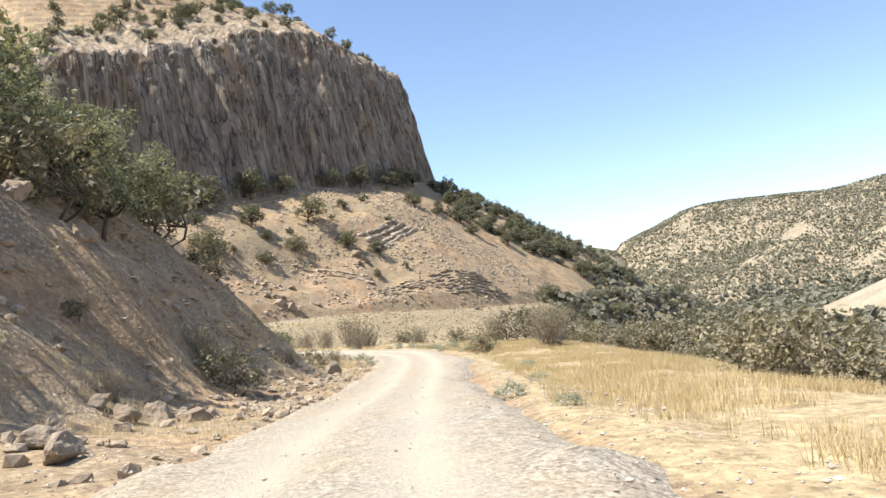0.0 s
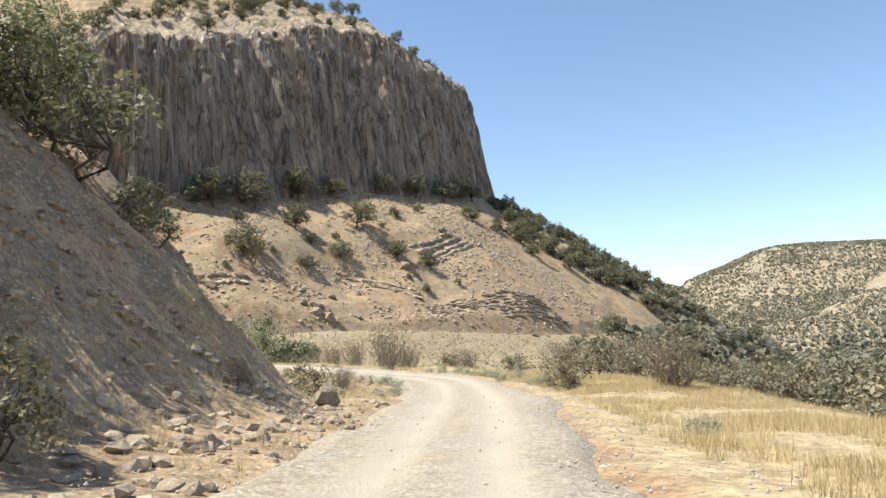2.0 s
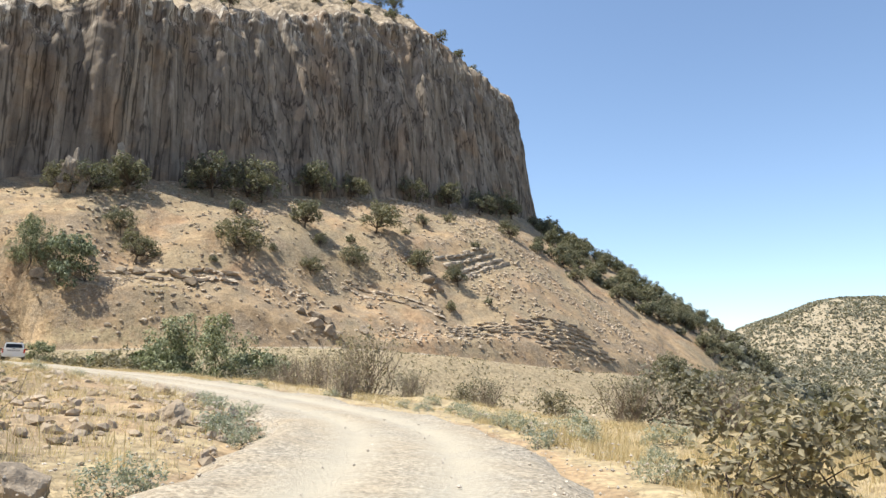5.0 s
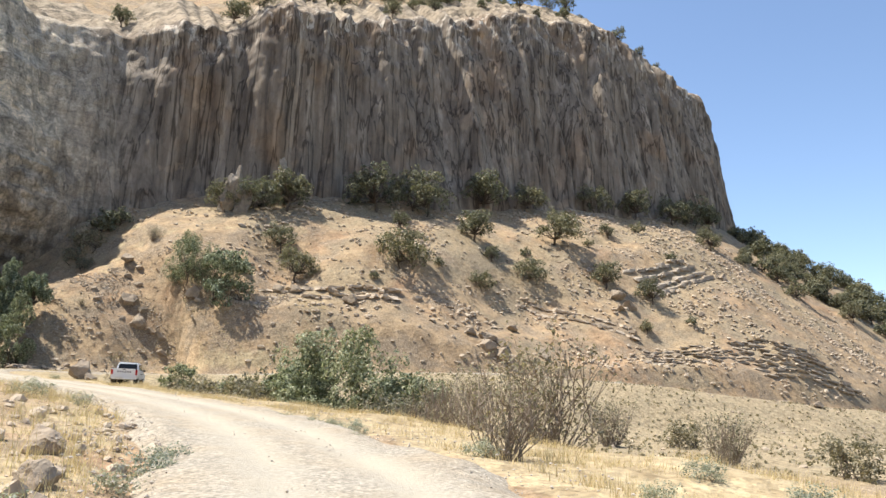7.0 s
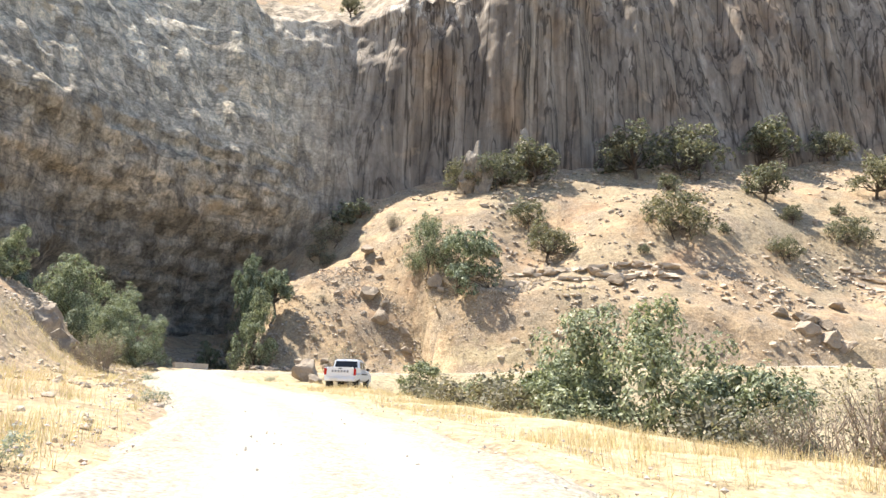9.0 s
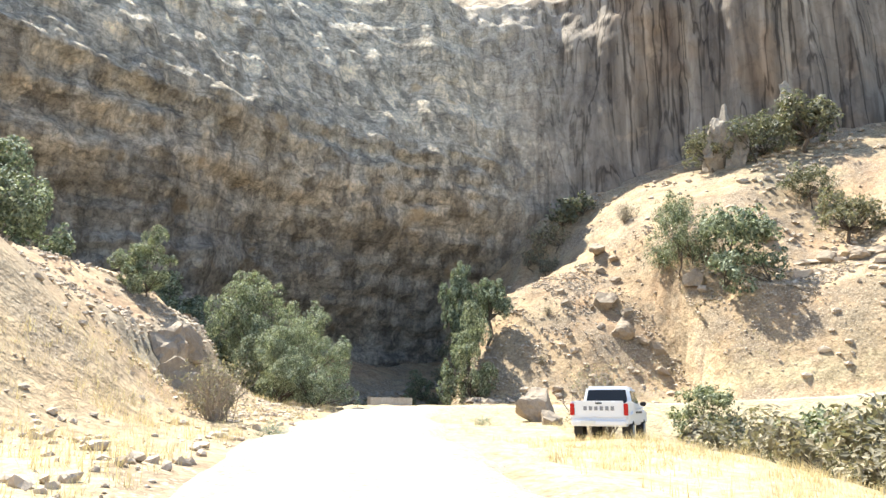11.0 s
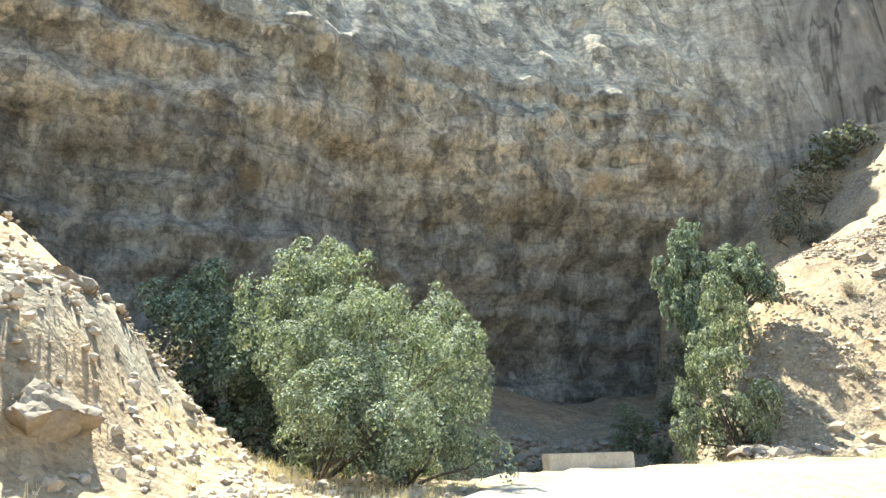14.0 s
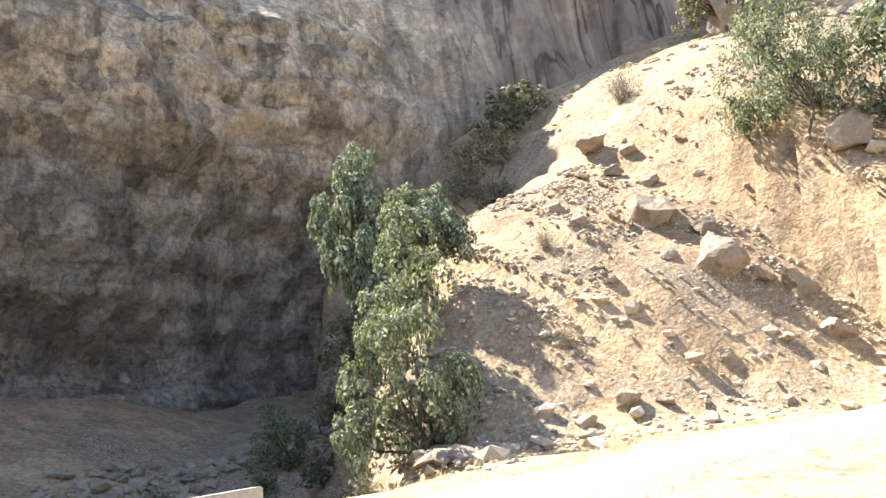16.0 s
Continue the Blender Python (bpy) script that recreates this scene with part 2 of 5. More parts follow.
def ground_material():
    mat, ns, ln, b = material("soil", 0.95)
    p = place(ns, ln)
    big, mid, fine = noise_tex(ns, ln, p, 0.06, 4), noise_tex(ns, ln, p, 0.45, 6, 0.65), noise_tex(ns, ln, p, 5.0, 4, 0.7)
    soil = ramp(ns, ln, mid, [(0.3, (0.262, 0.193, 0.131)), (0.48, (0.4, 0.297, 0.193)), (0.62, (0.497, 0.373, 0.241)), (0.75, (0.428, 0.366, 0.283))])
    red = ramp(ns, ln, mid, [(0.3, (0.29, 0.172, 0.11)), (0.7, (0.497, 0.324, 0.207))])
    soil = mixed(ns, ln, ramp(ns, ln, big, [(0.5, (0, 0, 0)), (0.64, (0.5, 0.5, 0.5))]), soil, red)
    v = node(ns, "TexVoronoi", Scale=7.0, Randomness=1.0)
    ln.new(p, v.inputs["Vector"])
    stony = ramp(ns, ln, v.outputs["Distance"], [(0.12, (0.635, 0.552, 0.442)), (0.4, (0.276, 0.221, 0.166))])
    patch = ramp(ns, ln, noise_tex(ns, ln, p, 0.22, 5, 0.7), [(0.46, (0, 0, 0)), (0.58, (0.8, 0.8, 0.8))])
    soil = mixed(ns, ln, patch, soil, stony)
    straw = ramp(ns, ln, noise_tex(ns, ln, p, 1.3, 6, 0.7), [(0.3, (0.3, 0.235, 0.15)), (0.5, (0.44, 0.36, 0.235)), (0.7, (0.54, 0.455, 0.31))])
    g = ns.new("ShaderNodeMath")
    g.operation = "MULTIPLY_ADD"
    ln.new(noise_tex(ns, ln, p, 0.5, 5, 0.7), g.inputs[0])
    g.inputs[1].default_value = 1.6
    s = ns.new("ShaderNodeMath")
    s.operation = "SUBTRACT"
    ln.new(attribute(ns, "grass"), s.inputs[0])
    s.inputs[1].default_value = 0.95
    ln.new(s.outputs[0], g.inputs[2])
    soil = mixed(ns, ln, ramp(ns, ln, g.outputs[0], [(0.3, (0, 0, 0)), (0.55, (1, 1, 1))]), soil, straw)
    litter = ramp(ns, ln, noise_tex(ns, ln, p, 2.2, 6, 0.75), [(0.3, (0.2, 0.165, 0.115)), (0.5, (0.33, 0.28, 0.195)), (0.7, (0.46, 0.4, 0.28))])
    soil = mixed(ns, ln, attribute(ns, "litter"), soil, litter)
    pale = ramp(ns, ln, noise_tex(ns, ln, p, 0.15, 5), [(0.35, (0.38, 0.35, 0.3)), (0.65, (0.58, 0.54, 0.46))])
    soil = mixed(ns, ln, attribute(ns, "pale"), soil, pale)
    face = ramp(ns, ln, noise_tex(ns, ln, p, 0.8, 7, 0.65), [(0.32, (0.13, 0.11, 0.085)), (0.48, (0.29, 0.25, 0.195)), (0.68, (0.42, 0.37, 0.295))])
    soil = mixed(ns, ln, attribute(ns, "rock"), soil, face)
    soil = mixed(ns, ln, 1.0, soil, (0.95, 0.925, 0.86), "MULTIPLY")
    soil = mixed(ns, ln, 0.6, soil, ramp(ns, ln, v.outputs["Color"], [(0.15, (0.66, 0.63, 0.6)), (0.5, (1.0, 1.0, 1.0)), (0.9, (1.22, 1.2, 1.16))]), "MULTIPLY")
    tuft = noise_tex(ns, ln, p, 1.1, 8, 0.8)
    soil = mixed(ns, ln, 0.55, soil, ramp(ns, ln, tuft, [(0.38, (0.58, 0.55, 0.5)), (0.48, (1.0, 1.0, 1.0)), (0.62, (1.12, 1.1, 1.06))]), "MULTIPLY")
    ln.new(mixed(ns, ln, 0.5, soil, ramp(ns, ln, fine, [(0.3, (0.45, 0.45, 0.45)), (0.65, (1, 1, 1))]), "MULTIPLY"), b.inputs["Base Color"])
    bumped(ns, ln, b, mid, 0.8, 0.5)
    bumped(ns, ln, b, v.outputs["Distance"], 0.3, -0.05)
    bumped(ns, ln, b, fine, 0.7, 0.06)
    return mat


def gravel_material():
    mat, ns, ln, b = material("gravel", 0.95)
    p = place(ns, ln)
    v = node(ns, "TexVoronoi", Scale=21.0)
    ln.new(p, v.inputs["Vector"])
    fine = noise_tex(ns, ln, p, 14.0, 5, 0.75)
    wide = noise_tex(ns, ln, p, 0.5, 5, 0.65)
    clod = noise_tex(ns, ln, p, 3.5, 6, 0.75)
    c = ramp(ns, ln, fine, [(0.3, (0.19, 0.168, 0.138)), (0.5, (0.36, 0.328, 0.275)), (0.68, (0.47, 0.435, 0.375))])
    c = mixed(ns, ln, ramp(ns, ln, wide, [(0.4, (0, 0, 0)), (0.65, (0.7, 0.7, 0.7))]), c, (0.38, 0.315, 0.23))
    dust = mixed(ns, ln, ramp(ns, ln, wide, [(0.3, (0.35, 0.35, 0.35)), (0.6, (0.85, 0.85, 0.85))]), c, (0.44, 0.4, 0.325))
    pebbles = ramp(ns, ln, v.outputs["Color"], [(0.2, (0.62, 0.6, 0.58)), (0.5, (1.0, 1.0, 1.0)), (0.85, (1.25, 1.22, 1.18))])
    c = mixed(ns, ln, 0.75, c, pebbles, "MULTIPLY")
    c = mixed(ns, ln, 0.7, c, ramp(ns, ln, clod, [(0.35, (0.66, 0.63, 0.6)), (0.52, (1.0, 1.0, 1.0)), (0.66, (1.2, 1.18, 1.15))]), "MULTIPLY")
    c = mixed(ns, ln, attribute(ns, "track"), c, dust)
    c = mixed(ns, ln, 1.0, c, (0.95, 0.94, 0.915), "MULTIPLY")
    ln.new(c, b.inputs["Base Color"])
    bumped(ns, ln, b, v.outputs["Distance"], 0.5, -0.02)
    bumped(ns, ln, b, fine, 0.8, 0.03)
    return mat


def cliff_material():
    mat, ns, ln, b = material("cliff_rock", 0.92)
    p, col = place(ns, ln), place(ns, ln, 1.0, 1.0, 0.09)
    streak = noise_tex(ns, ln, col, 0.5, 4, 0.6, 0.15)
    fine = noise_tex(ns, ln, col, 1.7, 3, 0.6)
    c = ramp(ns, ln, streak, [(0.3, (0.1, 0.08, 0.064)), (0.45, (0.18, 0.146, 0.114)), (0.58, (0.25, 0.205, 0.16)), (0.75, (0.4, 0.335, 0.265))])
    wash = ramp(ns, ln, noise_tex(ns, ln, p, 0.07, 5, 0.6), [(0.5, (0, 0, 0)), (0.64, (0.6, 0.6, 0.6))])
    c = mixed(ns, ln, wash, c, mixed(ns, ln, 1.0, c, (1.3, 1.05, 0.82), "MULTIPLY"))
    patch = ramp(ns, ln, noise_tex(ns, ln, p, 0.16, 4, 0.5), [(0.64, (0, 0, 0)), (0.7, (0.6, 0.6, 0.6))])
    c = mixed(ns, ln, patch, c, (0.42, 0.31, 0.21))
    c = mixed(ns, ln, 0.35, c, ramp(ns, ln, fine, [(0.3, (0.525, 0.525, 0.54)), (0.6, (1.1, 1.1, 1.08))]), "MULTIPLY")
    bed = noise_tex(ns, ln, place(ns, ln, 0.45, 0.45, 0.8), 0.6, 8, 0.72, 0.5)
    cave = ramp(ns, ln, bed, [(0.25, (0.3, 0.272, 0.232)), (0.42, (0.52, 0.472, 0.395)), (0.56, (0.66, 0.602, 0.505)), (0.72, (0.76, 0.695, 0.585))])
    stain = ramp(ns, ln, noise_tex(ns, ln, place(ns, ln, 1.0, 1.0, 0.09), 0.5, 5, 0.62, 0.2), [(0.4, (0.36, 0.34, 0.315)), (0.52, (1.0, 1.0, 1.0))])
    cave = mixed(ns, ln, 0.6, cave, stain, "MULTIPLY")
    crack = node(ns, "TexVoronoi", Scale=0.55)
    crack.feature = "DISTANCE_TO_EDGE"
    warp = ns.new("ShaderNodeVectorMath")
    warp.operation = "MULTIPLY_ADD"
    wn_tex = node(ns, "TexNoise", Scale=0.8, Detail=4.0)
    ln.new(p, wn_tex.inputs["Vector"])
    ln.new(wn_tex.outputs["Color"], warp.inputs[0])
    warp.inputs[1].default_value = (1.6, 1.6, 1.6)
    ln.new(place(ns, ln, 1.0, 1.0, 0.55), warp.inputs[2])
    ln.new(warp.outputs[0], crack.inputs["Vector"])
    grit = noise_tex(ns, ln, p, 2.0, 7, 0.72)
    cave = mixed(ns, ln, 0.55, cave, ramp(ns, ln, grit, [(0.38, (0.36, 0.35, 0.34)), (0.5, (0.95, 0.95, 0.95)), (0.6, (1.3, 1.28, 1.22))]), "MULTIPLY")
    seam = noise_tex(ns, ln, place(ns, ln, 0.12, 0.12, 1.3), 1.5, 6, 0.7, 0.4)
    cave = mixed(ns, ln, 0.55, cave, ramp(ns, ln, seam, [(0.36, (0.4, 0.39, 0.38)), (0.46, (1.0, 1.0, 1.0))]), "MULTIPLY")
    cave = mixed(ns, ln, 0.35, cave, ramp(ns, ln, crack.outputs["Distance"], [(0.0, (0.35, 0.34, 0.33)), (0.06, (1, 1, 1))]), "MULTIPLY")
    plate = node(ns, "TexVoronoi", Scale=0.85)
    ln.new(warp.outputs[0], plate.inputs["Vector"])
    cave = mixed(ns, ln, 0.8, cave, ramp(ns, ln, plate.outputs["Color"], [(0.2, (0.62, 0.6, 0.58)), (0.5, (0.98, 0.97, 0.95)), (0.8, (1.3, 1.25, 1.16))]), "MULTIPLY")
    split = node(ns, "TexVoronoi", Scale=1.5)
    split.feature = "DISTANCE_TO_EDGE"
    ln.new(warp.outputs[0], split.inputs["Vector"])
    cave = mixed(ns, ln, 0.45, cave, ramp(ns, ln, split.outputs["Distance"], [(0.0, (0.25, 0.24, 0.23)), (0.05, (1, 1, 1))]), "MULTIPLY")
    cave = mixed(ns, ln, patch, cave, (0.5, 0.36, 0.2))
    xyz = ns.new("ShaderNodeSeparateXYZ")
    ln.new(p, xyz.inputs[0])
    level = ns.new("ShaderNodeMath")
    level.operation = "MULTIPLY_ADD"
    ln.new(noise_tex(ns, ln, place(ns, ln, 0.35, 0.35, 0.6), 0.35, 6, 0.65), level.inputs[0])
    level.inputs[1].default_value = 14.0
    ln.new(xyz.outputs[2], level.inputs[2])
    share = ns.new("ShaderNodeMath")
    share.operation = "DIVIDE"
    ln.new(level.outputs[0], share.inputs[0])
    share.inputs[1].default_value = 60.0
    # bed tones by height, with the undercut's shade painted in as darker rock below
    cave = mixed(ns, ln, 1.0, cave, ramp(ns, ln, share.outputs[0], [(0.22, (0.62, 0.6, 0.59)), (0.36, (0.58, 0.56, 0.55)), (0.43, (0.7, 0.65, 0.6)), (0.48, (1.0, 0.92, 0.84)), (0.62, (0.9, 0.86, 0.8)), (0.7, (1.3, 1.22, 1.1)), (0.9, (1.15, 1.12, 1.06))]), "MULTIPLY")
    near = ns.new("ShaderNodeVectorMath")
    near.operation = "DISTANCE"
    ln.new(p, near.inputs[0])
    near.inputs[1].default_value = (-95.2, 123.9, 25.2)
    fade = node(ns, "MapRange")
    fade.inputs[1].default_value, fade.inputs[2].default_value, fade.inputs[3].default_value, fade.inputs[4].default_value = 2.3, 3.0, 0.75, 0.0
    ln.new(near.outputs["Value"], fade.inputs[0])
    cave = mixed(ns, ln, fade.outputs[0], cave, (0.55, 0.4, 0.26))
    # shade of the grooves between columns, painted as thin dark upright lines
    groove_shade = noise_tex(ns, ln, place(ns, ln, 1.0, 1.0, 0.045), 0.42, 3, 0.55, 0.1)
    c = mixed(ns, ln, 0.85, c, ramp(ns, ln, groove_shade, [(0.455, (1.08, 1.08, 1.06)), (0.485, (0.3, 0.29, 0.28)), (0.495, (0.3, 0.29, 0.28)), (0.525, (1.08, 1.08, 1.06))]), "MULTIPLY")
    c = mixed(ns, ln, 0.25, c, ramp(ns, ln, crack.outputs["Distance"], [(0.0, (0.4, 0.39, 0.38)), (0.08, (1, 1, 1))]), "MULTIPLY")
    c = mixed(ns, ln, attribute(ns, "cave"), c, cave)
    crust = ns.new("ShaderNodeMath")
    crust.operation = "MULTIPLY"
    ln.new(attribute(ns, "rim"), crust.inputs[0])
    ln.new(ramp(ns, ln, noise_tex(ns, ln, col, 0.8, 5, 0.7), [(0.53, (0, 0, 0)), (0.61, (0.9, 0.9, 0.9))]), crust.inputs[1])
    c = mixed(ns, ln, crust.outputs[0], c, (0.58, 0.51, 0.41))
    soil = ramp(ns, ln, noise_tex(ns, ln, p, 0.5, 6, 0.7), [(0.38, (0.1, 0.08, 0.055)), (0.5, (0.26, 0.205, 0.14)), (0.65, (0.4, 0.325, 0.23))])
    c = mixed(ns, ln, attribute(ns, "cap"), c, soil)
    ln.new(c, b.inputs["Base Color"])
    caved = attribute(ns, "cave")
    bumped(ns, ln, b, streak, 0.35, 0.4)
    bumped(ns, ln, b, fine, 0.3, 0.15)
    bumped(ns, ln, b, noise_tex(ns, ln, p, 0.9, 6, 0.68), caved, 0.6)
    bumped(ns, ln, b, crack.outputs["Distance"], caved, 0.35)
    bumped(ns, ln, b, plate.outputs["Color"], caved, 0.3)
    bumped(ns, ln, b, noise_tex(ns, ln, p, 3.2, 6, 0.75), caved, 0.16)
    bumped(ns, ln, b, grit, caved, 0.22)
    return mat


def rock_material(name, low, high):
    mat, ns, ln, b = material(name, 0.9)
    p = place(ns, ln)
    n1, n2 = noise_tex(ns, ln, p, 1.4, 6, 0.7), noise_tex(ns, ln, p, 9.0, 5, 0.7)
    c = ramp(ns, ln, n1, [(0.3, low), (0.7, high)])
    o = ns.new("ShaderNodeObjectInfo")
    c = mixed(ns, ln, 0.6, c, ramp(ns, ln, o.outputs["Random"], [(0.0, (0.75, 0.72, 0.68)), (1.0, (1.15, 1.1, 1.05))]), "MULTIPLY")
    i = ns.new("ShaderNodeNewGeometry")
    c = mixed(ns, ln, 0.6, c, ramp(ns, ln, i.outputs["Random Per Island"], [(0.0, (0.72, 0.69, 0.66)), (1.0, (1.18, 1.14, 1.1))]), "MULTIPLY")
    c = mixed(ns, ln, 0.5, c, ramp(ns, ln, n2, [(0.3, (0.5, 0.5, 0.5)), (0.65, (1.05, 1.05, 1.05))]), "MULTIPLY")
    ln.new(c, b.inputs["Base Color"])
    bumped(ns, ln, b, n1, 0.6, 0.15)
    bumped(ns, ln, b, n2, 0.6, 0.03)
    return mat


def leaf_material(name, dark, light, dry=(0.3, 0.24, 0.1), share=0.08):
    """Leaves: the shade of green runs from leaf to leaf, a few have dried; light passes through in part."""
    mat, ns, ln, b = material(name, 0.6)
    i = ns.new("ShaderNodeNewGeometry")
    o = ns.new("ShaderNodeObjectInfo")
    c = ramp(ns, ln, i.outputs["Random Per Island"], [(0.0, dark), (0.55, tuple((x + y) / 2 for x, y in zip(dark, light))), (1 - share, light), (1.0, dry)])
    c = mixed(ns, ln, 0.5, c, ramp(ns, ln, o.outputs["Random"], [(0.0, (0.75, 0.8, 0.8)), (1.0, (1.2, 1.1, 0.95))]), "MULTIPLY")
    ln.new(c, b.inputs["Base Color"])
    t = ns.new("ShaderNodeBsdfTranslucent")
    ln.new(mixed(ns, ln, 1.0, c, (1.1, 1.15, 0.8), "MULTIPLY"), t.inputs["Color"])
    m = ns.new("ShaderNodeMixShader")
    m.inputs[0].default_value = 0.28
    out = ns["Material Output"]
    ln.new(b.outputs[0], m.inputs[1])
    ln.new(t.outputs[0], m.inputs[2])
    ln.new(m.outputs[0], out.inputs["Surface"])
    return mat


ground_mat, road_mat, cliff_mat = ground_material(), gravel_material(), cliff_material()
rock_mat = rock_material("limestone", (0.26, 0.215, 0.165), (0.45, 0.385, 0.3))
strata_mat = rock_material("bedded_rock", (0.25, 0.22, 0.185), (0.47, 0.415, 0.335))
rubble_mat = rock_material("rubble", (0.39, 0.325, 0.25), (0.6, 0.52, 0.415))
thorn_mat = leaf_material("dry_thorn", (0.27, 0.225, 0.155), (0.4, 0.34, 0.235), (0.46, 0.38, 0.25), 0.2)
scrub_mat = leaf_material("far_scrub", (0.15, 0.15, 0.118), (0.27, 0.26, 0.205), (0.28, 0.25, 0.19), 0.1)
pebble_mat = rock_material("pebbles", (0.38, 0.35, 0.31), (0.58, 0.54, 0.48))
oak_mat = leaf_material("oak_leaves", (0.1, 0.102, 0.07), (0.255, 0.25, 0.17), (0.34, 0.29, 0.19), 0.12)
spur_mat = leaf_material("spur_oak_leaves", (0.13, 0.138, 0.09), (0.34, 0.35, 0.23), (0.4, 0.36, 0.23), 0.12)
green_mat = leaf_material("green_leaves", (0.075, 0.092, 0.056), (0.34, 0.375, 0.25), (0.5, 0.5, 0.38), 0.16)
brown_mat = leaf_material("withered_leaves", (0.145, 0.135, 0.098), (0.3, 0.275, 0.2), (0.38, 0.32, 0.21), 0.2)
sage_mat = leaf_material("sage_leaves", (0.22, 0.24, 0.19), (0.4, 0.425, 0.35), (0.44, 0.41, 0.31), 0.15)
straw_mat = leaf_material("dry_grass", (0.4, 0.325, 0.2), (0.6, 0.51, 0.335), (0.54, 0.39, 0.23), 0.12)
bark_mat = rock_material("bark", (0.07, 0.055, 0.042), (0.17, 0.14, 0.11))
twig_mat = rock_material("grey_twigs", (0.22, 0.185, 0.15), (0.38, 0.33, 0.27))


# ---- large structure ----
def part(name, bm, mat, parent=None, label=""):
    me = bpy.data.meshes.new(name)
    bm.to_mesh(me)
    bm.free()
    me.materials.append(mat)
    ob = new(name, me)
    ob.parent = parent
    return tagged(ob, label)


def sheet(name, verts, nu, nv, mat, smooth=True):
    """A grid mesh from an array of nu * nv places."""
    i = np.arange((nu - 1) * (nv - 1))
    a = (i // (nv - 1)) * nv + i % (nv - 1)
    faces = np.stack([a, a + nv, a + nv + 1, a + 1], 1)
    me = bpy.data.meshes.new(name)
    me.vertices.add(len(verts))
    me.vertices.foreach_set("co", np.asarray(verts, np.float32).ravel())
    me.loops.add(faces.size)
    me.polygons.add(len(faces))
    me.loops.foreach_set("vertex_index", faces.astype(np.int32).ravel())
    me.polygons.foreach_set("loop_start", np.arange(0, faces.size, 4, dtype=np.int32))
    me.polygons.foreach_set("use_smooth", np.full(len(faces), smooth))
    me.update()
    me.validate()
    me.materials.append(mat)
    return new(name, me)


def spread(a, b, step, far):
    """Grid lines, even from a to b, then ever wider out to far."""
    mid = list(np.arange(a, b + step, step))
    lo, hi, g = [a], [mid[-1]], step
    while hi[-1] < far:
        g *= 1.16
        hi.append(hi[-1] + g)
        lo.append(lo[-1] - g)
    return np.array(lo[:0:-1] + mid + hi[1:])


gx, gy = spread(-112, 32, 0.62, 2600), spread(-12, 262, 0.62, 2600)
X, Y = np.meshgrid(gx, gy, indexing="ij")
Z, RD, CN = terrain(X.ravel(), Y.ravel())
far_hill = np.hypot(X.ravel(), Y.ravel())
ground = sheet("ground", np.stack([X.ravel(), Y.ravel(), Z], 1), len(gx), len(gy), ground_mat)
def point_values(ob, name, values):
    ob.data.attributes.new(name, "FLOAT", "POINT").data.foreach_set("value", np.asarray(values, np.float32))


gX, gY = X.ravel(), Y.ravel()
verge = sstep(2.0, 3.5, np.abs(RD)) * np.where(RD > 0, sstep(16, 9, RD), 0.7 * sstep(6.5, 3.5, -RD) * sstep(20, 46, gY)) * sstep(150, 135, gY)
point_values(ground, "grass", np.maximum(np.maximum(verge, 0.22 * (RD > 0) * (gX < 70)), 0.42 * ((CN < -13) | ((CN < 14) & (gY > 120)))))
# paler on the knoll, and somewhat paler from 250 to 330 m out
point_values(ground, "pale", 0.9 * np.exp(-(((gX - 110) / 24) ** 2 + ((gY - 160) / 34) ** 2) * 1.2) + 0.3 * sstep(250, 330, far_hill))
point_values(ground, "litter", np.maximum((RD > 3.2) * sstep(88, 100, gY + 0.2 * gX) * 0.85, (RD < -3) * (CN > 0) * (0.4 + 0.15 * sstep(136, 150, gY)) * sstep(0.45, 0.75, vnoise(gX / 9, gY / 9, 57) * 0.7 + vnoise(gX / 2.6, gY / 2.6, 58) * 0.4)))
slope_up = 1 - 0.42 * (gX + 63.2) - 0.874 * (gY - 91.1)
point_values(ground, "rock", sstep(0.6, 1.2, slope_up) * sstep(3.4, 2.4, slope_up) * sstep(-53, -56, gX) * sstep(-70, -67, gX) * (RD < -2.5))
tagged(ground, "dry tan hillside of scree, soil and rubble", "ground", kind="structure")


def mesh_height(x, y):
    """Height of the ground sheet itself, which is coarser far off."""
    i, j = np.clip(np.searchsorted(gx, x) - 1, 0, len(gx) - 2), np.clip(np.searchsorted(gy, y) - 1, 0, len(gy) - 2)
    u, v, z = (x - gx[i]) / (gx[i + 1] - gx[i]), (y - gy[j]) / (gy[j + 1] - gy[j]), Z.reshape(len(gx), len(gy))
    return (z[i, j] * (1 - u) + z[i + 1, j] * u) * (1 - v) + (z[i, j + 1] * (1 - u) + z[i + 1, j + 1] * u) * v


def height(x, y):
    return float(mesh_height(np.array([x], float), np.array([y], float))[0])


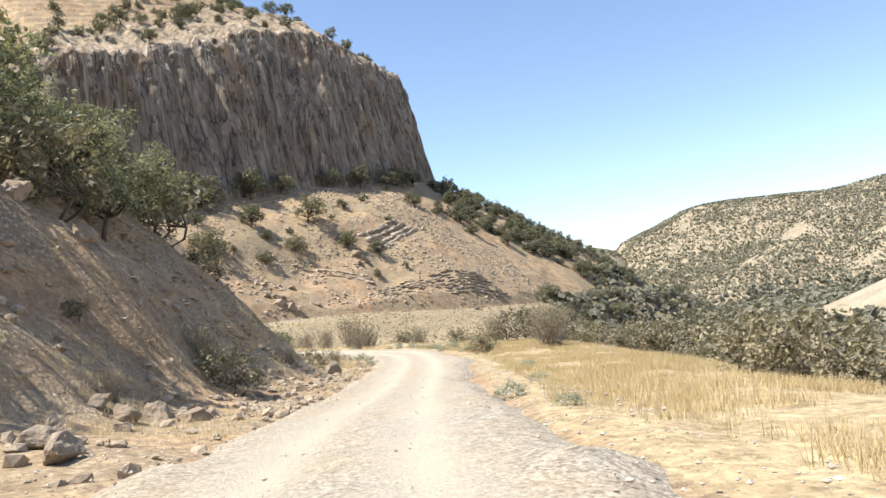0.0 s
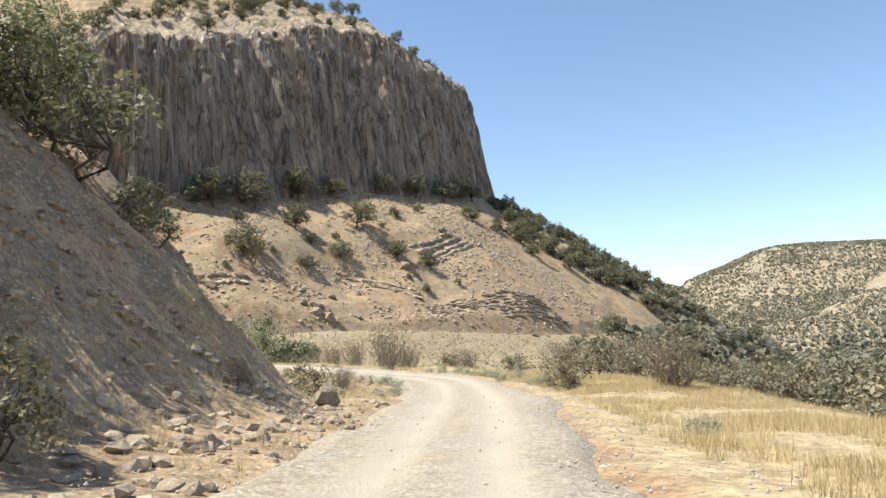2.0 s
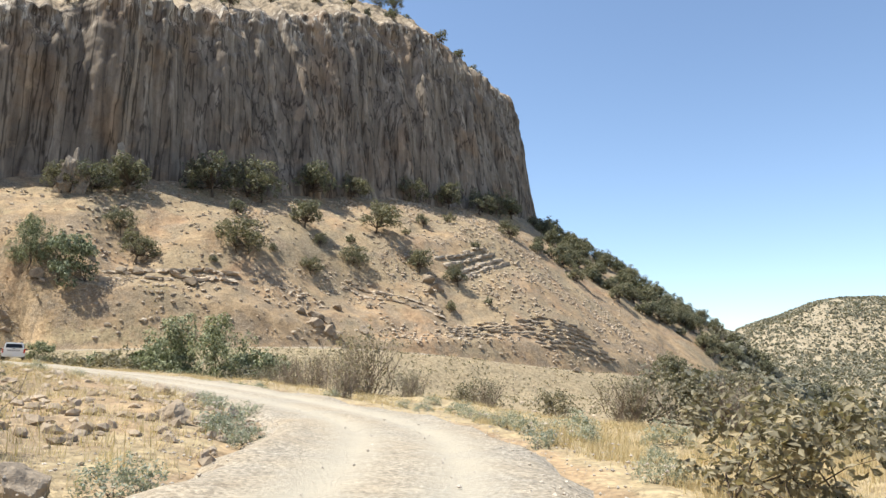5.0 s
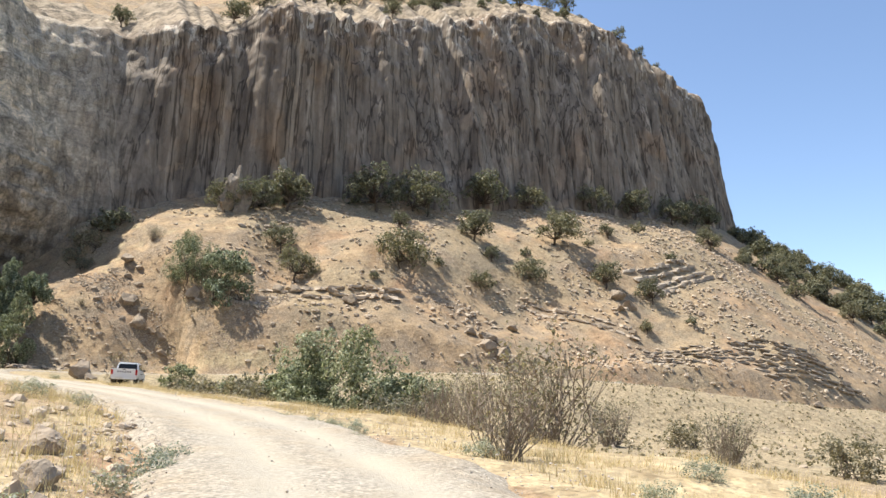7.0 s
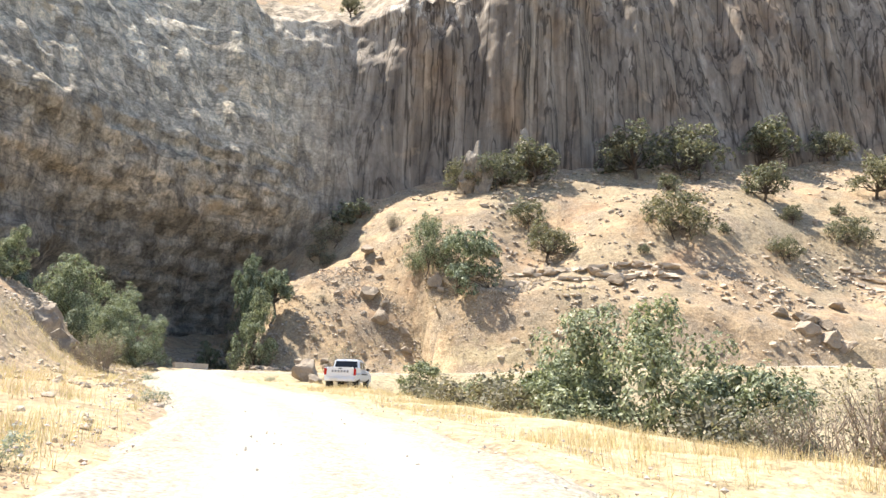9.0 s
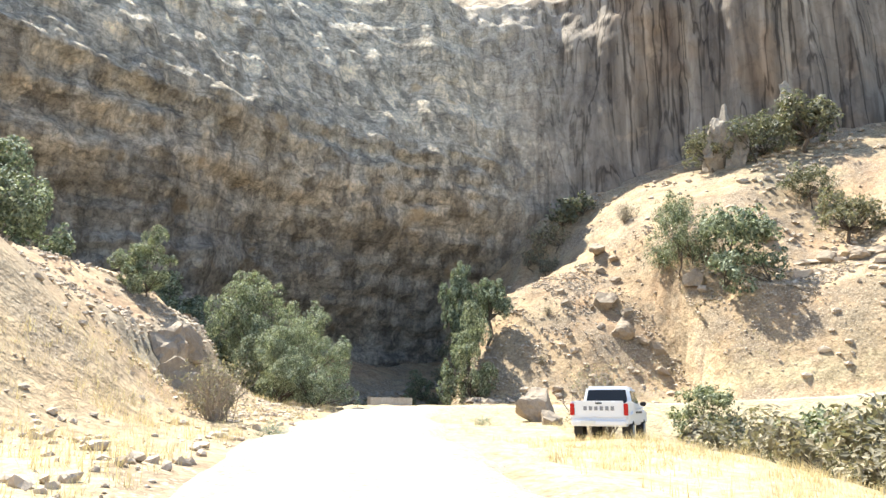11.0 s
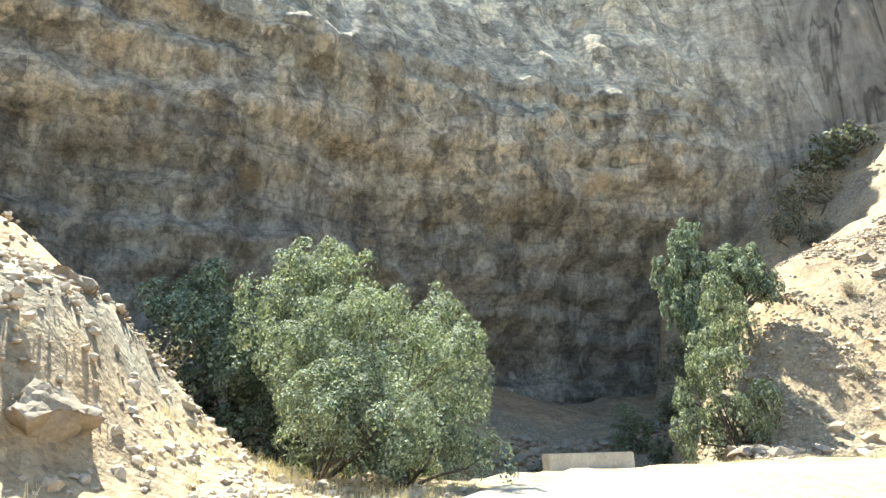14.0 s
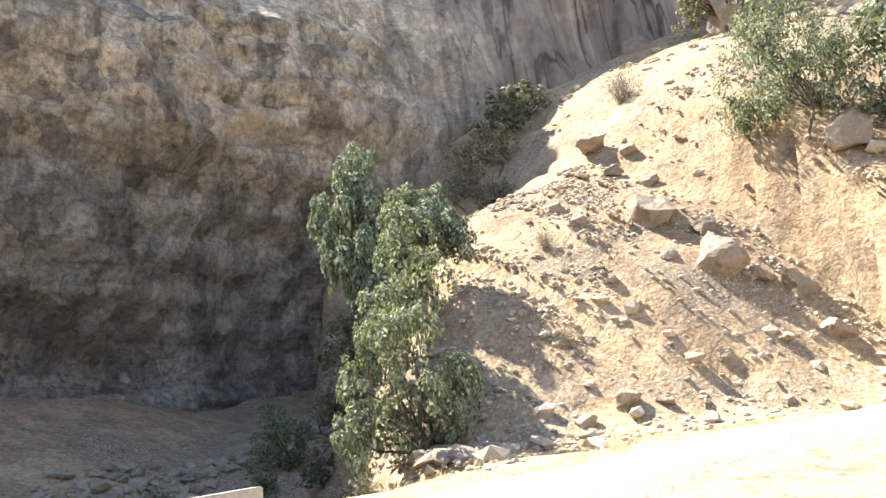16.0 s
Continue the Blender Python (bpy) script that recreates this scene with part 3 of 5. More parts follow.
# the road's own surface, with two wheel tracks and a low crown
def build_road():
    line = curve(ROAD[:, :3], 0.8)
    tang = np.gradient(line[:, :2], axis=0)
    tang /= np.linalg.norm(tang, axis=1)[:, None]
    side = np.stack([tang[:, 1], -tang[:, 0]], 1)
    across = np.linspace(-3.4, 3.4, 34)
    v = []
    for p, s in zip(line, side):
        w = 0.93 + 0.06 * math.sin(p[1] * 0.21) + 0.04 * math.sin(p[1] * 0.7 + p[0])
        for a in across:
            q = p[:2] + s * a * w
            rut = -0.05 * math.exp(-((abs(a) - 0.85) / 0.3) ** 2)
            edge = -0.38 * max(0.0, abs(a) - 2.3)
            v.append((q[0], q[1], p[2] + 0.05 + rut + edge))
    v = np.array(v)
    a = np.tile(np.abs(across), len(line))
    v[:, 2] += 0.03 * fbm(v[:, 0] * 1.1, v[:, 1] * 1.1, 77) + sstep(1.5, 2.8, a) * (0.3 * fbm(v[:, 0] * 0.45, v[:, 1] * 0.45, 78) + 0.05 * fbm(v[:, 0] * 1.3, v[:, 1] * 1.3, 79))
    ob = sheet("road", v, len(line), len(across), road_mat)
    point_values(ob, "track", np.exp(-((a - 0.9) / 0.55) ** 2))
    return tagged(ob, "pale dusty gravel road with worn wheel tracks", "road", kind="structure")


road = build_road()


def build_cliff():
    line = curve(CLIFF[3:-8], 0.4)
    tang = np.gradient(line[:, :2], axis=0)
    tang /= np.linalg.norm(tang, axis=1)[:, None]
    for _ in range(60):
        tang[1:-1] = (tang[:-2] + tang[1:-1] * 2 + tang[2:]) / 4
    tang /= np.linalg.norm(tang, axis=1)[:, None]
    front = np.stack([tang[:, 1], -tang[:, 0]], 1)
    s = np.concatenate([[0], np.cumsum(np.linalg.norm(np.diff(line[:, :2], axis=0), axis=1))])
    nv, cap = 184, 12
    cave, corner = sstep(150, 128, line[:, 1]), sstep(205, 245, line[:, 1])
    hollow = cave * sstep(98, 108, line[:, 1])
    v = np.zeros((len(line), nv, 3))
    zb, zt = line[:, 2] - 4 - cave * (line[:, 2] + 1), line[:, 3] + 2.0 * fbm(s / 9, s * 0, 51) + 1.2 * fbm(s / 2.2, s * 0, 52)
    for k in range(nv):
        f = min(1.0, k / (nv - cap - 1))
        back = max(0, k - (nv - cap - 1)) * 1.5
        z = zb + (zt - zb) * f
        bend = s + 1.6 * fbm(s / 13, z / 16, 65, 2)
        ribs = np.abs(fbm(bend / 10.0, z / 90, 160, 2)) * 3.2 + np.abs(fbm(bend / 5.2, z / 60, 61, 2)) * 3.6 + np.abs(fbm(bend / 2.1, z / 26, 62, 2)) * 1.1
        blocks = 1.5 * fbm(bend / 3.2, z / 5.5, 63, 3) + 0.7 * fbm(bend / 1.3, z / 1.9, 64, 2)
        beds = 1.2 * fbm(s / 16, z / 1.9, 66) + 1.7 * fbm(s / 6, z / 7, 67) + 0.8 * fbm(s / 1.6, z / 1.3, 68)
        flutes = np.abs(fbm(bend / 2.6, z / 24, 70, 2)) * 1.5 * sstep(29, 36, z)
        off = -1.6 + ribs * (1 - 0.8 * cave) + blocks * (0.22 + 1.0 * f ** 4) * (1 - 0.4 * cave) + cave * (flutes + beds * np.where(z > 31, 0.5, 1.0))
        lean = 2.9 + (1.74 - 2.9) * sstep(130, 123.5, line[:, 1])
        scar = sstep(2.4, 1.9, np.abs(line[:, 1] - 123.9 + 0.5 * fbm(s / 2, z / 2, 71, 2))) * sstep(2.3, 1.9, np.abs(z - 25.2))
        off = off - 1.5 * f ** 6 - 11 * f * corner - 12 * f * (1 - cave) * (1 - corner) * (1 - 0.92 * np.exp(-((line[:, 1] - 160) / 15) ** 2)) - cave * np.maximum(0, z - 28) / lean - hollow * (3 * sstep(25, 15, z) + 5 * sstep(17, 7, z)) - 0.9 * scar - back
        v[:, k, 0] = line[:, 0] + front[:, 0] * off
        v[:, k, 1] = line[:, 1] + front[:, 1] * off
        v[:, k, 2] = z + (0.35 + 0.35 * (1 - cave)) * back + (min(1.0, back / 4) * (2.2 * fbm(s / 6, s * 0 + back / 5, 69) + 0.9 * fbm(s / 1.7, s * 0 + back / 1.6, 72)) if back else 0)
    ob = sheet("cliff", v.reshape(-1, 3), len(line), nv, cliff_mat)
    f = np.clip(np.arange(nv) / (nv - cap - 1), 0, 1)
    point_values(ob, "rim", np.tile(sstep(0.72, 1.0, f), len(line)) * np.repeat(1 - 0.7 * cave, nv))
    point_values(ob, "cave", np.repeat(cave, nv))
    point_values(ob, "cap", np.tile(sstep(nv - cap - 1, nv - cap + 2, np.arange(nv)), len(line)))
    return tagged(ob, "dark grey-brown columnar rock cliff with streaked face", "cliff", kind="structure"), v[:, nv - cap:]


cliff, CROWN = build_cliff()


# ---- plants ----
def mesh_object(name, verts, faces, mat, parent=None, label="", smooth=False):
    me = bpy.data.meshes.new(name)
    me.from_pydata([tuple(v) for v in verts], [], [tuple(f) for f in faces])
    if smooth:
        me.polygons.foreach_set("use_smooth", [True] * len(me.polygons))
    me.materials.append(mat)
    ob = new(name, me)
    ob.parent = parent
    return tagged(ob, label)


def tube(verts, faces, points, r0, r1, sides=6):
    """A tapered limb along points, added to the lists."""
    pts = [Vector(q) for q in points]
    rings = []
    for i, q in enumerate(pts):
        ahead = (pts[min(i + 1, len(pts) - 1)] - pts[max(i - 1, 0)]).normalized()
        u = ahead.orthogonal().normalized()
        w = ahead.cross(u)
        r = r0 + (r1 - r0) * i / (len(pts) - 1)
        rings.append(len(verts))
        for k in range(sides):
            a = 2 * math.pi * k / sides
            verts.append(q + (u * math.cos(a) + w * math.sin(a)) * r)
    for a, b in zip(rings, rings[1:]):
        for k in range(sides):
            faces.append((a + k, a + (k + 1) % sides, b + (k + 1) % sides, b + k))


def bent(rng, a, b, wob, n=4):
    a, b = Vector(a), Vector(b)
    out = []
    for i in range(n + 1):
        t = i / n
        out.append(a.lerp(b, t) + Vector((rng.uniform(-wob, wob), rng.uniform(-wob, wob), rng.uniform(-wob, wob) * 0.5)) * (4 * t * (1 - t)))
    return out


def unit(v):
    return v / np.linalg.norm(v, axis=1)[:, None]


def leaves(rng, centres, count, size, lobes=13):
    """Leaf blades round the clumps given as (x, y, z, radius): each clump carries small lobes, each lobe a shell of kite-shaped leaves."""
    c = np.repeat(np.array(centres), lobes, axis=0)
    out = unit(rng.normal(size=(len(c), 3)) + np.array([0, 0, 0.25]))
    lobe = c[:, :3] + out * (c[:, 3] * rng.uniform(0.55, 0.95, len(c)))[:, None] * np.array([1, 1, 0.85])
    lr = c[:, 3] * rng.uniform(0.26, 0.5, len(c))
    pick = rng.choice(len(c), count, p=lr ** 2 / (lr ** 2).sum())
    d = unit(rng.normal(size=(count, 3)) + out[pick] * 0.9 + np.array([0, 0, 0.3]))
    pos = lobe[pick] + d * (lr[pick] * (1 - 0.45 * rng.random(count) ** 2))[:, None]
    inner = rng.random(count) < 0.14
    pos = np.where(inner[:, None], c[pick, :3] + d * (c[pick, 3] * 0.6 * rng.random(count))[:, None], pos)
    nrm = unit(d * 1.1 + rng.normal(size=(count, 3)) * 0.42 + np.array([0, 0, 0.3]))
    t = unit(np.cross(nrm, rng.normal(size=(count, 3))))
    b = np.cross(nrm, t)
    s = (size * rng.uniform(0.65, 1.35, count) * np.where(inner, 1.5, 1.0))[:, None]
    v = np.stack([pos - t * s, pos - b * s * 0.52 + nrm * s * 0.12, pos + t * s, pos + b * s * 0.52 + nrm * s * 0.12], 1).reshape(-1, 3)
    return v, np.arange(count * 4).reshape(-1, 4)


def build_tree(name, seed, tall, wide, count, leaf, mat, stems=1, low=0.3, clumps=16):
    """A tree or tall bush of given height and width: one or more stems, limbs to each clump, and a crown of leaves."""
    rng, r2 = np.random.default_rng(seed), random.Random(seed)
    root = new(name)
    centres = []
    for k in range(clumps):
        a, rr = k * 2.399 + r2.uniform(-0.5, 0.5), math.sqrt((k + 0.5) / clumps)
        z = tall * (low + (0.86 - low) * r2.random() ** 0.7 * (1 - 0.45 * rr * rr))
        rad = wide * r2.uniform(0.1, 0.21) * (18 / clumps) ** 0.25
        centres.append((math.cos(a) * rr * (wide * 0.5 - rad * 0.6), math.sin(a) * rr * (wide * 0.5 - rad * 0.6), z, rad))
    v, f = [], []
    for s in range(stems):
        a = s * 2.4 + r2.random()
        off = 0 if stems == 1 else wide * 0.06
        foot = Vector((math.cos(a) * off, math.sin(a) * off, -0.3))
        fork = foot + Vector((math.cos(a) * off * 2.5 + r2.uniform(-0.2, 0.2), math.sin(a) * off * 2.5, 0.3 + tall * low * 0.9))
        thick = tall * (0.035 if stems == 1 else 0.018)
        tube(v, f, bent(r2, foot, fork, 0.06 * tall), thick, thick * 0.7, 6)
        for c in centres[s::stems]:
            tube(v, f, bent(r2, fork, c[:3], 0.05 * tall, 3), thick * 0.5, thick * 0.1, 3)
    mesh_object("trunk", v, f, bark_mat, root, smooth=True)
    lv, lf = leaves(rng, centres, count, leaf)
    mesh_object("crown", lv, lf, mat, root)
    return root


def build_bare_bush(name, seed, tall, wide, stems, tufts, mat):
    """A withered shrub: a fan of thin forked twigs with a few dry leaves left on their tips."""
    rng, r2 = np.random.default_rng(seed), random.Random(seed)
    root = new(name)
    v, f, tips = [], [], []
    for s in range(stems):
        a, lean = r2.uniform(0, 6.283), r2.uniform(0.05, 0.5)
        top = Vector((math.cos(a) * lean * wide, math.sin(a) * lean * wide, tall * r2.uniform(0.55, 0.95)))
        foot = Vector((math.cos(a) * 0.06 * wide, math.sin(a) * 0.06 * wide, -0.15))
        line = bent(r2, foot, top, 0.1 * tall)
        tube(v, f, line, 0.009 * tall, 0.003 * tall, 4)
        for _ in range(4):
            at = line[r2.randint(1, 3)]
            end = at + Vector((r2.uniform(-0.22, 0.22) * wide, r2.uniform(-0.22, 0.22) * wide, tall * r2.uniform(0.12, 0.4)))
            tube(v, f, bent(r2, at, end, 0.04 * tall, 2), 0.004 * tall, 0.0015 * tall, 3)
            tips.append((*end, 0.12 * tall))
    mesh_object("brushwood", v, f, twig_mat, root)
    if tufts:
        lv, lf = leaves(rng, tips, tufts, 0.018 * tall)
        mesh_object("foliage", lv, lf, mat, root)
    return root


FIRST = {}


def plant(key, maker, label, category, group, x, y, turn, size, stretch=1.0, sink=0.1, at=None):
    """Set one plant on the ground: the first of a kind is built, the rest are copies that share its meshes."""
    m = pose(x, y, (height(x, y) if at is None else at) - sink * size, 0, 0, turn)
    if key not in FIRST:
        FIRST[key] = tagged(maker(), label, category, group)
        ob = FIRST[key]
        ob.matrix_basis = m
    else:
        ob = copy_thing(FIRST[key], m)
    ob.scale = (size * stretch, size * stretch, size)
    tagged(ob, label)
    return ob


# one-metre-tall patterns, scaled where they stand
KINDS = {
    "oak_a": lambda: build_tree("oak_tree", 11, 1.0, 1.05, 2800, 0.0245, oak_mat, 1, 0.3, 24),
    "oak_b": lambda: build_tree("oak_tree", 12, 1.0, 1.2, 3000, 0.0245, oak_mat, 2, 0.26, 24),
    "oak_c": lambda: build_tree("oak_tree", 13, 1.0, 0.92, 2500, 0.025, oak_mat, 1, 0.3, 20),
    "oak_d": lambda: build_tree("oak_bush", 14, 1.0, 1.1, 560, 0.054, oak_mat, 1, 0.22, 11),
    "spur_a": lambda: build_tree("oak_tree", 15, 1.0, 1.2, 6000, 0.0165, spur_mat, 2, 0.24, 34),
    "spur_b": lambda: build_tree("oak_tree", 16, 1.0, 1.1, 5500, 0.0165, spur_mat, 1, 0.28, 30),
    "green_a": lambda: build_tree("leafy_bush", 21, 1.0, 1.25, 17000, 0.0125, green_mat, 4, 0.03, 26),
    "green_b": lambda: build_tree("leafy_bush", 22, 1.0, 1.0, 5200, 0.023, green_mat, 3, 0.04, 20),
    "gully": lambda: build_tree("gully_tree", 31, 1.0, 0.95, 46000, 0.0068, green_mat, 3, 0.1, 26),
    "gully_b": lambda: build_tree("gully_tree", 32, 1.0, 0.85, 15000, 0.0118, green_mat, 2, 0.14, 19),
    "gully_c": lambda: build_tree("gully_tree", 33, 1.0, 0.62, 12000, 0.0125, green_mat, 1, 0.4, 12),
    "shrub": lambda: build_tree("brown_shrub", 41, 1.0, 1.35, 1800, 0.031, brown_mat, 5, 0.14, 22),
    "bare_a": lambda: build_bare_bush("bare_bush", 51, 1.0, 1.0, 44, 900, brown_mat),
    "bare_b": lambda: build_bare_bush("bare_bush", 52, 1.0, 1.3, 44, 1500, brown_mat),
    "sage": lambda: build_tree("sage_bush", 61, 1.0, 1.8, 1300, 0.036, sage_mat, 5, 0.1, 16),
}


def row(keys, label, category, group, places):
    """Plants of the kinds in turn at (x, y, height[, width over height])."""
    r2 = random.Random(len(places) * 7 + len(label))
    for i, q in enumerate(places):
        key = keys[i % len(keys)]
        plant(key, KINDS[key], label, category, group, q[0], q[1], r2.uniform(0, 360), q[2], q[3] if len(q) > 3 else 1.0)


OAKS = ["oak_a", "oak_b", "oak_c"]
row(OAKS, "dark green oak tree at the foot of the cliff", "tree", "oaks under the cliff",
    [(x, y, 1.2 * h) for x, y, h in [(-79.0, 152.2, 4.8), (-74.4, 154.8, 5.6), (-70.6, 158, 7.6), (-61, 169.5, 8.1), (-55, 177, 8.9), (-46.5, 191, 9.2), (-40, 200, 6.2), (-29.0, 216, 6.4), (-21, 224, 7.6),
     (-13, 232, 6.4), (-9, 242, 7.6), (-5, 250, 6.5)]])
row(OAKS, "rounded oak tree with a shadow on the stony scree", "tree", "oaks on the scree",
    [(-60.8, 146.8, 6.1), (-47.8, 155.2, 7.6), (-42.8, 174, 7.4), (-30.4, 184.8, 8.5), (-32.6, 172.9, 5.1), (-21.7, 181.6, 6.0), (-14.7, 183.9, 4.9), (-38.2, 164.3, 3.8),
     (-39.2, 171.8, 3.4), (-5.1, 222, 5.8), (-66.5, 150.5, 4.8), (-53, 165, 3.7), (-24, 200, 3.4)])
row(["oak_d"], "low dark shrub on the scree", "shrub", "shrubs on the scree",
    [(-8, 182.3, 2.1), (-14.5, 174.8, 2.6), (-19.1, 210, 3.2), (-44, 160, 2.0), (-35, 178, 2.2), (-26, 190, 2.0), (-12, 200, 2.2), (-50, 150, 1.6)])
row(["green_a", "green_b"], "dense bright-green bush on the scree slope", "bush", "bushes on the scree", [(-70.4, 135.6, 8.8, 0.6), (-65.2, 136.4, 8.6, 0.85)])


# the wood on the falling ridge, and the trees on the mountain's top
def scatter(count, seed, box, keep):
    r2 = random.Random(seed)
    out = []
    while len(out) < count:
        x, y = r2.uniform(box[0], box[1]), r2.uniform(box[2], box[3])
        if keep(x, y, r2):
            out.append((x, y))
    return out


def cliff_n(x, y):
    return float(nearest(CLIFF, np.array([x]), np.array([y]))[0][0])


def side_of_road(x, y):
    return float(nearest(ROAD, np.array([x]), np.array([y]))[0][0])


r_wood = random.Random(4)
for x, y in scatter(160, 71, (0, 92, 188, 300), lambda x, y, r: cliff_n(x, y) > 4 and y > 222 + 0.22 * x + 8 * r.random() and y < 292 and side_of_road(x, y) < -6):
    k = r_wood.choice(OAKS + ["oak_d", "oak_d", "oak_d", "oak_d"])
    plant(k, KINDS[k], "dark oak tree of the wood on the ridge", "tree", "wood on the ridge", x, y, r_wood.uniform(0, 360), r_wood.uniform(3.0, 6.0), r_wood.uniform(0.9, 1.15))
for x, y in scatter(140, 72, (-112, 10, 120, 330), lambda x, y, r: -75 < cliff_n(x, y) < -8):
    k = r_wood.choice(["oak_d", "oak_d", "oak_d", "oak_c"])
    plant(k, KINDS[k], "small oak tree on the dry slope above the cliff", "tree", "oaks above the cliff", x, y, r_wood.uniform(0, 360), r_wood.uniform(2.6, 6.0))

for i in range(60, len(CROWN), 9):
    px, py, pz = CROWN[i, r_wood.choice([1, 3, 6, 9])]
    if py > 150 and r_wood.random() < 0.62:
        k = r_wood.choice(["oak_d", "oak_c", "oak_a", "oak_b"])
        plant(k, KINDS[k], "small oak tree at the rim of the cliff", "tree", "oaks above the cliff", px, py, r_wood.uniform(0, 360), r_wood.uniform(3.0, 6.0), 1.0, 0.06, pz)

row(["gully", "gully", "gully_b", "gully_c", "gully_c", "gully_b"], "leafy green tree beside the gully in sunlight", "tree", "trees in the gully",
    [(-67.0, 97.9, 6.5, 0.95), (-77.6, 99.6, 13.0, 0.78), (-78.8, 117.2, 9.8, 0.6), (-82.9, 119.6, 13.6, 0.5), (-82.5, 122.8, 8.2, 0.75), (-75.2, 99.6, 6.5, 0.9)])
row(["gully_b", "oak_b"], "shaded green tree against the cliff", "tree", "trees in the gully",
    [(-84, 93.5, 9.0), (-88.5, 123, 4.0), (-81.5, 95.0, 8.5), (-82, 110, 3.0), (-89.5, 119, 3.4), (-91, 126.5, 3.6), (-86.5, 116, 2.6), (-94, 131, 4.2), (-79.5, 114, 2.2)])
row(["gully_b"], "single green tree on the rocky bank", "tree", "trees in the gully", [(-64.5, 88.0, 4.0, 0.9), (-69.5, 82.2, 10.0, 0.85)])
row(["green_a"], "big green bush between the road's two arms", "bush", "valley bushes", [(-29.8, 105.2, 10.4, 0.85)])
row(["green_b", "shrub"], "green bush in the dry valley", "bush", "valley bushes",
    [(-35.5, 109, 7.4, 0.95), (-40.5, 111, 6.2, 1.0), (-45.5, 113, 5.2, 1.1), (-50, 113.5, 4.0, 1.2), (-33.5, 104.5, 5.0, 1.0), (-42.5, 108, 4.4, 1.2), (-54, 116, 3.2, 1.2), (-38, 106, 4.2, 1.1), (-24.5, 104.5, 6.0, 0.9)])
row(["shrub", "bare_b"], "brown half-withered bush in the valley", "bush", "withered bushes",
    [(-24.5, 101, 4.0), (-21, 97.5, 3.4), (8.5, 90.5, 5.2), (12.5, 90, 5.4), (17, 94, 5.0), (5.5, 88, 3.6), (22, 98, 5.4), (-4, 101, 3.2), (1.5, 97, 2.6), (-12, 112, 3.6), (-7, 118, 2.8), (27, 105, 6)])
row(["bare_a", "bare_b"], "leafless grey bush of thin twigs", "bush", "bare bushes",
    [(-8.8, 72.0, 2.2), (-10.6, 84.0, 4.6), (-14, 86, 3.0), (6.5, 47.5, 3.0), (-17.5, 92, 3.4), (-50.5, 88.0, 2.2), (-53.5, 88.5, 1.8), (-70.5, 91.5, 2.6, 1.2), (-46.5, 100.5, 2.8)])
row(["shrub"], "round brown-green shrub along the valley's edge", "bush", "withered bushes",
    [(2.3, 49.5, 1.8, 1.2), (9.5, 66, 3.4), (14, 70, 3.8), (18.5, 68, 5.8), (24, 72, 7.5), (30, 77, 10), (37, 84, 9), (13.5, 58, 3.2), (19, 56, 3.6), (10.3, 23.5, 3.0, 1.0), (12.5, 15.5, 3.4), (14, 27, 3.2),
     (16, 38, 5), (22, 45, 7), (29, 60, 8.5), (35, 70, 9), (26, 52, 7.5), (33, 55, 8), (23.5, 60, 7)])
r_low = random.Random(9)
row(["oak_d", "shrub", "oak_b"], "rounded bush on the slope below the far road", "bush", "bushes below the road",
    [(x, y, r_low.uniform(3.0, 6.0), r_low.uniform(1.0, 1.3)) for x, y in scatter(46, 73, (24, 100, 150, 290), lambda x, y, r: 5.5 < side_of_road(x, y) < 26)])
row(["spur_a", "spur_b", "shrub"], "spreading tree on the crest of the cut slope", "tree", "trees on the spur",
    [(-15.8, 27.5, 4.8, 1.1), (-15.9, 32.5, 4.6, 1.1), (-15.2, 38.8, 5.2), (-19, 36.0, 6.4, 1.1), (-19.5, 29.5, 7.2, 1.1), (-18.5, 22.5, 7.4, 1.1), (-17, 17, 4.6), (-22, 41, 4.8), (-13.2, 41.5, 2.4), (-14.2, 35, 4.4), (-13.8, 30.2, 3.8), (-13.6, 25, 4.0), (-14, 19.5, 4.2), (-16, 12.5, 4.6), (-24, 34, 7.5), (-24, 27, 8.5), (-23, 19, 9)])
row(["shrub", "bare_b"], "low brown bush on the cut slope beside the road", "bush", "bushes on the spur",
    [(-7.6, 25.2, 1.9, 1.0), (-8.6, 26.2, 1.6), (-9.8, 12.8, 0.9), (-8.2, 17.9, 0.8), (-10.5, 21, 0.7), (-7.6, 35.8, 1.0), (-8.2, 44.5, 1.6), (-7.4, 48, 1.2), (-14.6, 24.3, 1.4)])
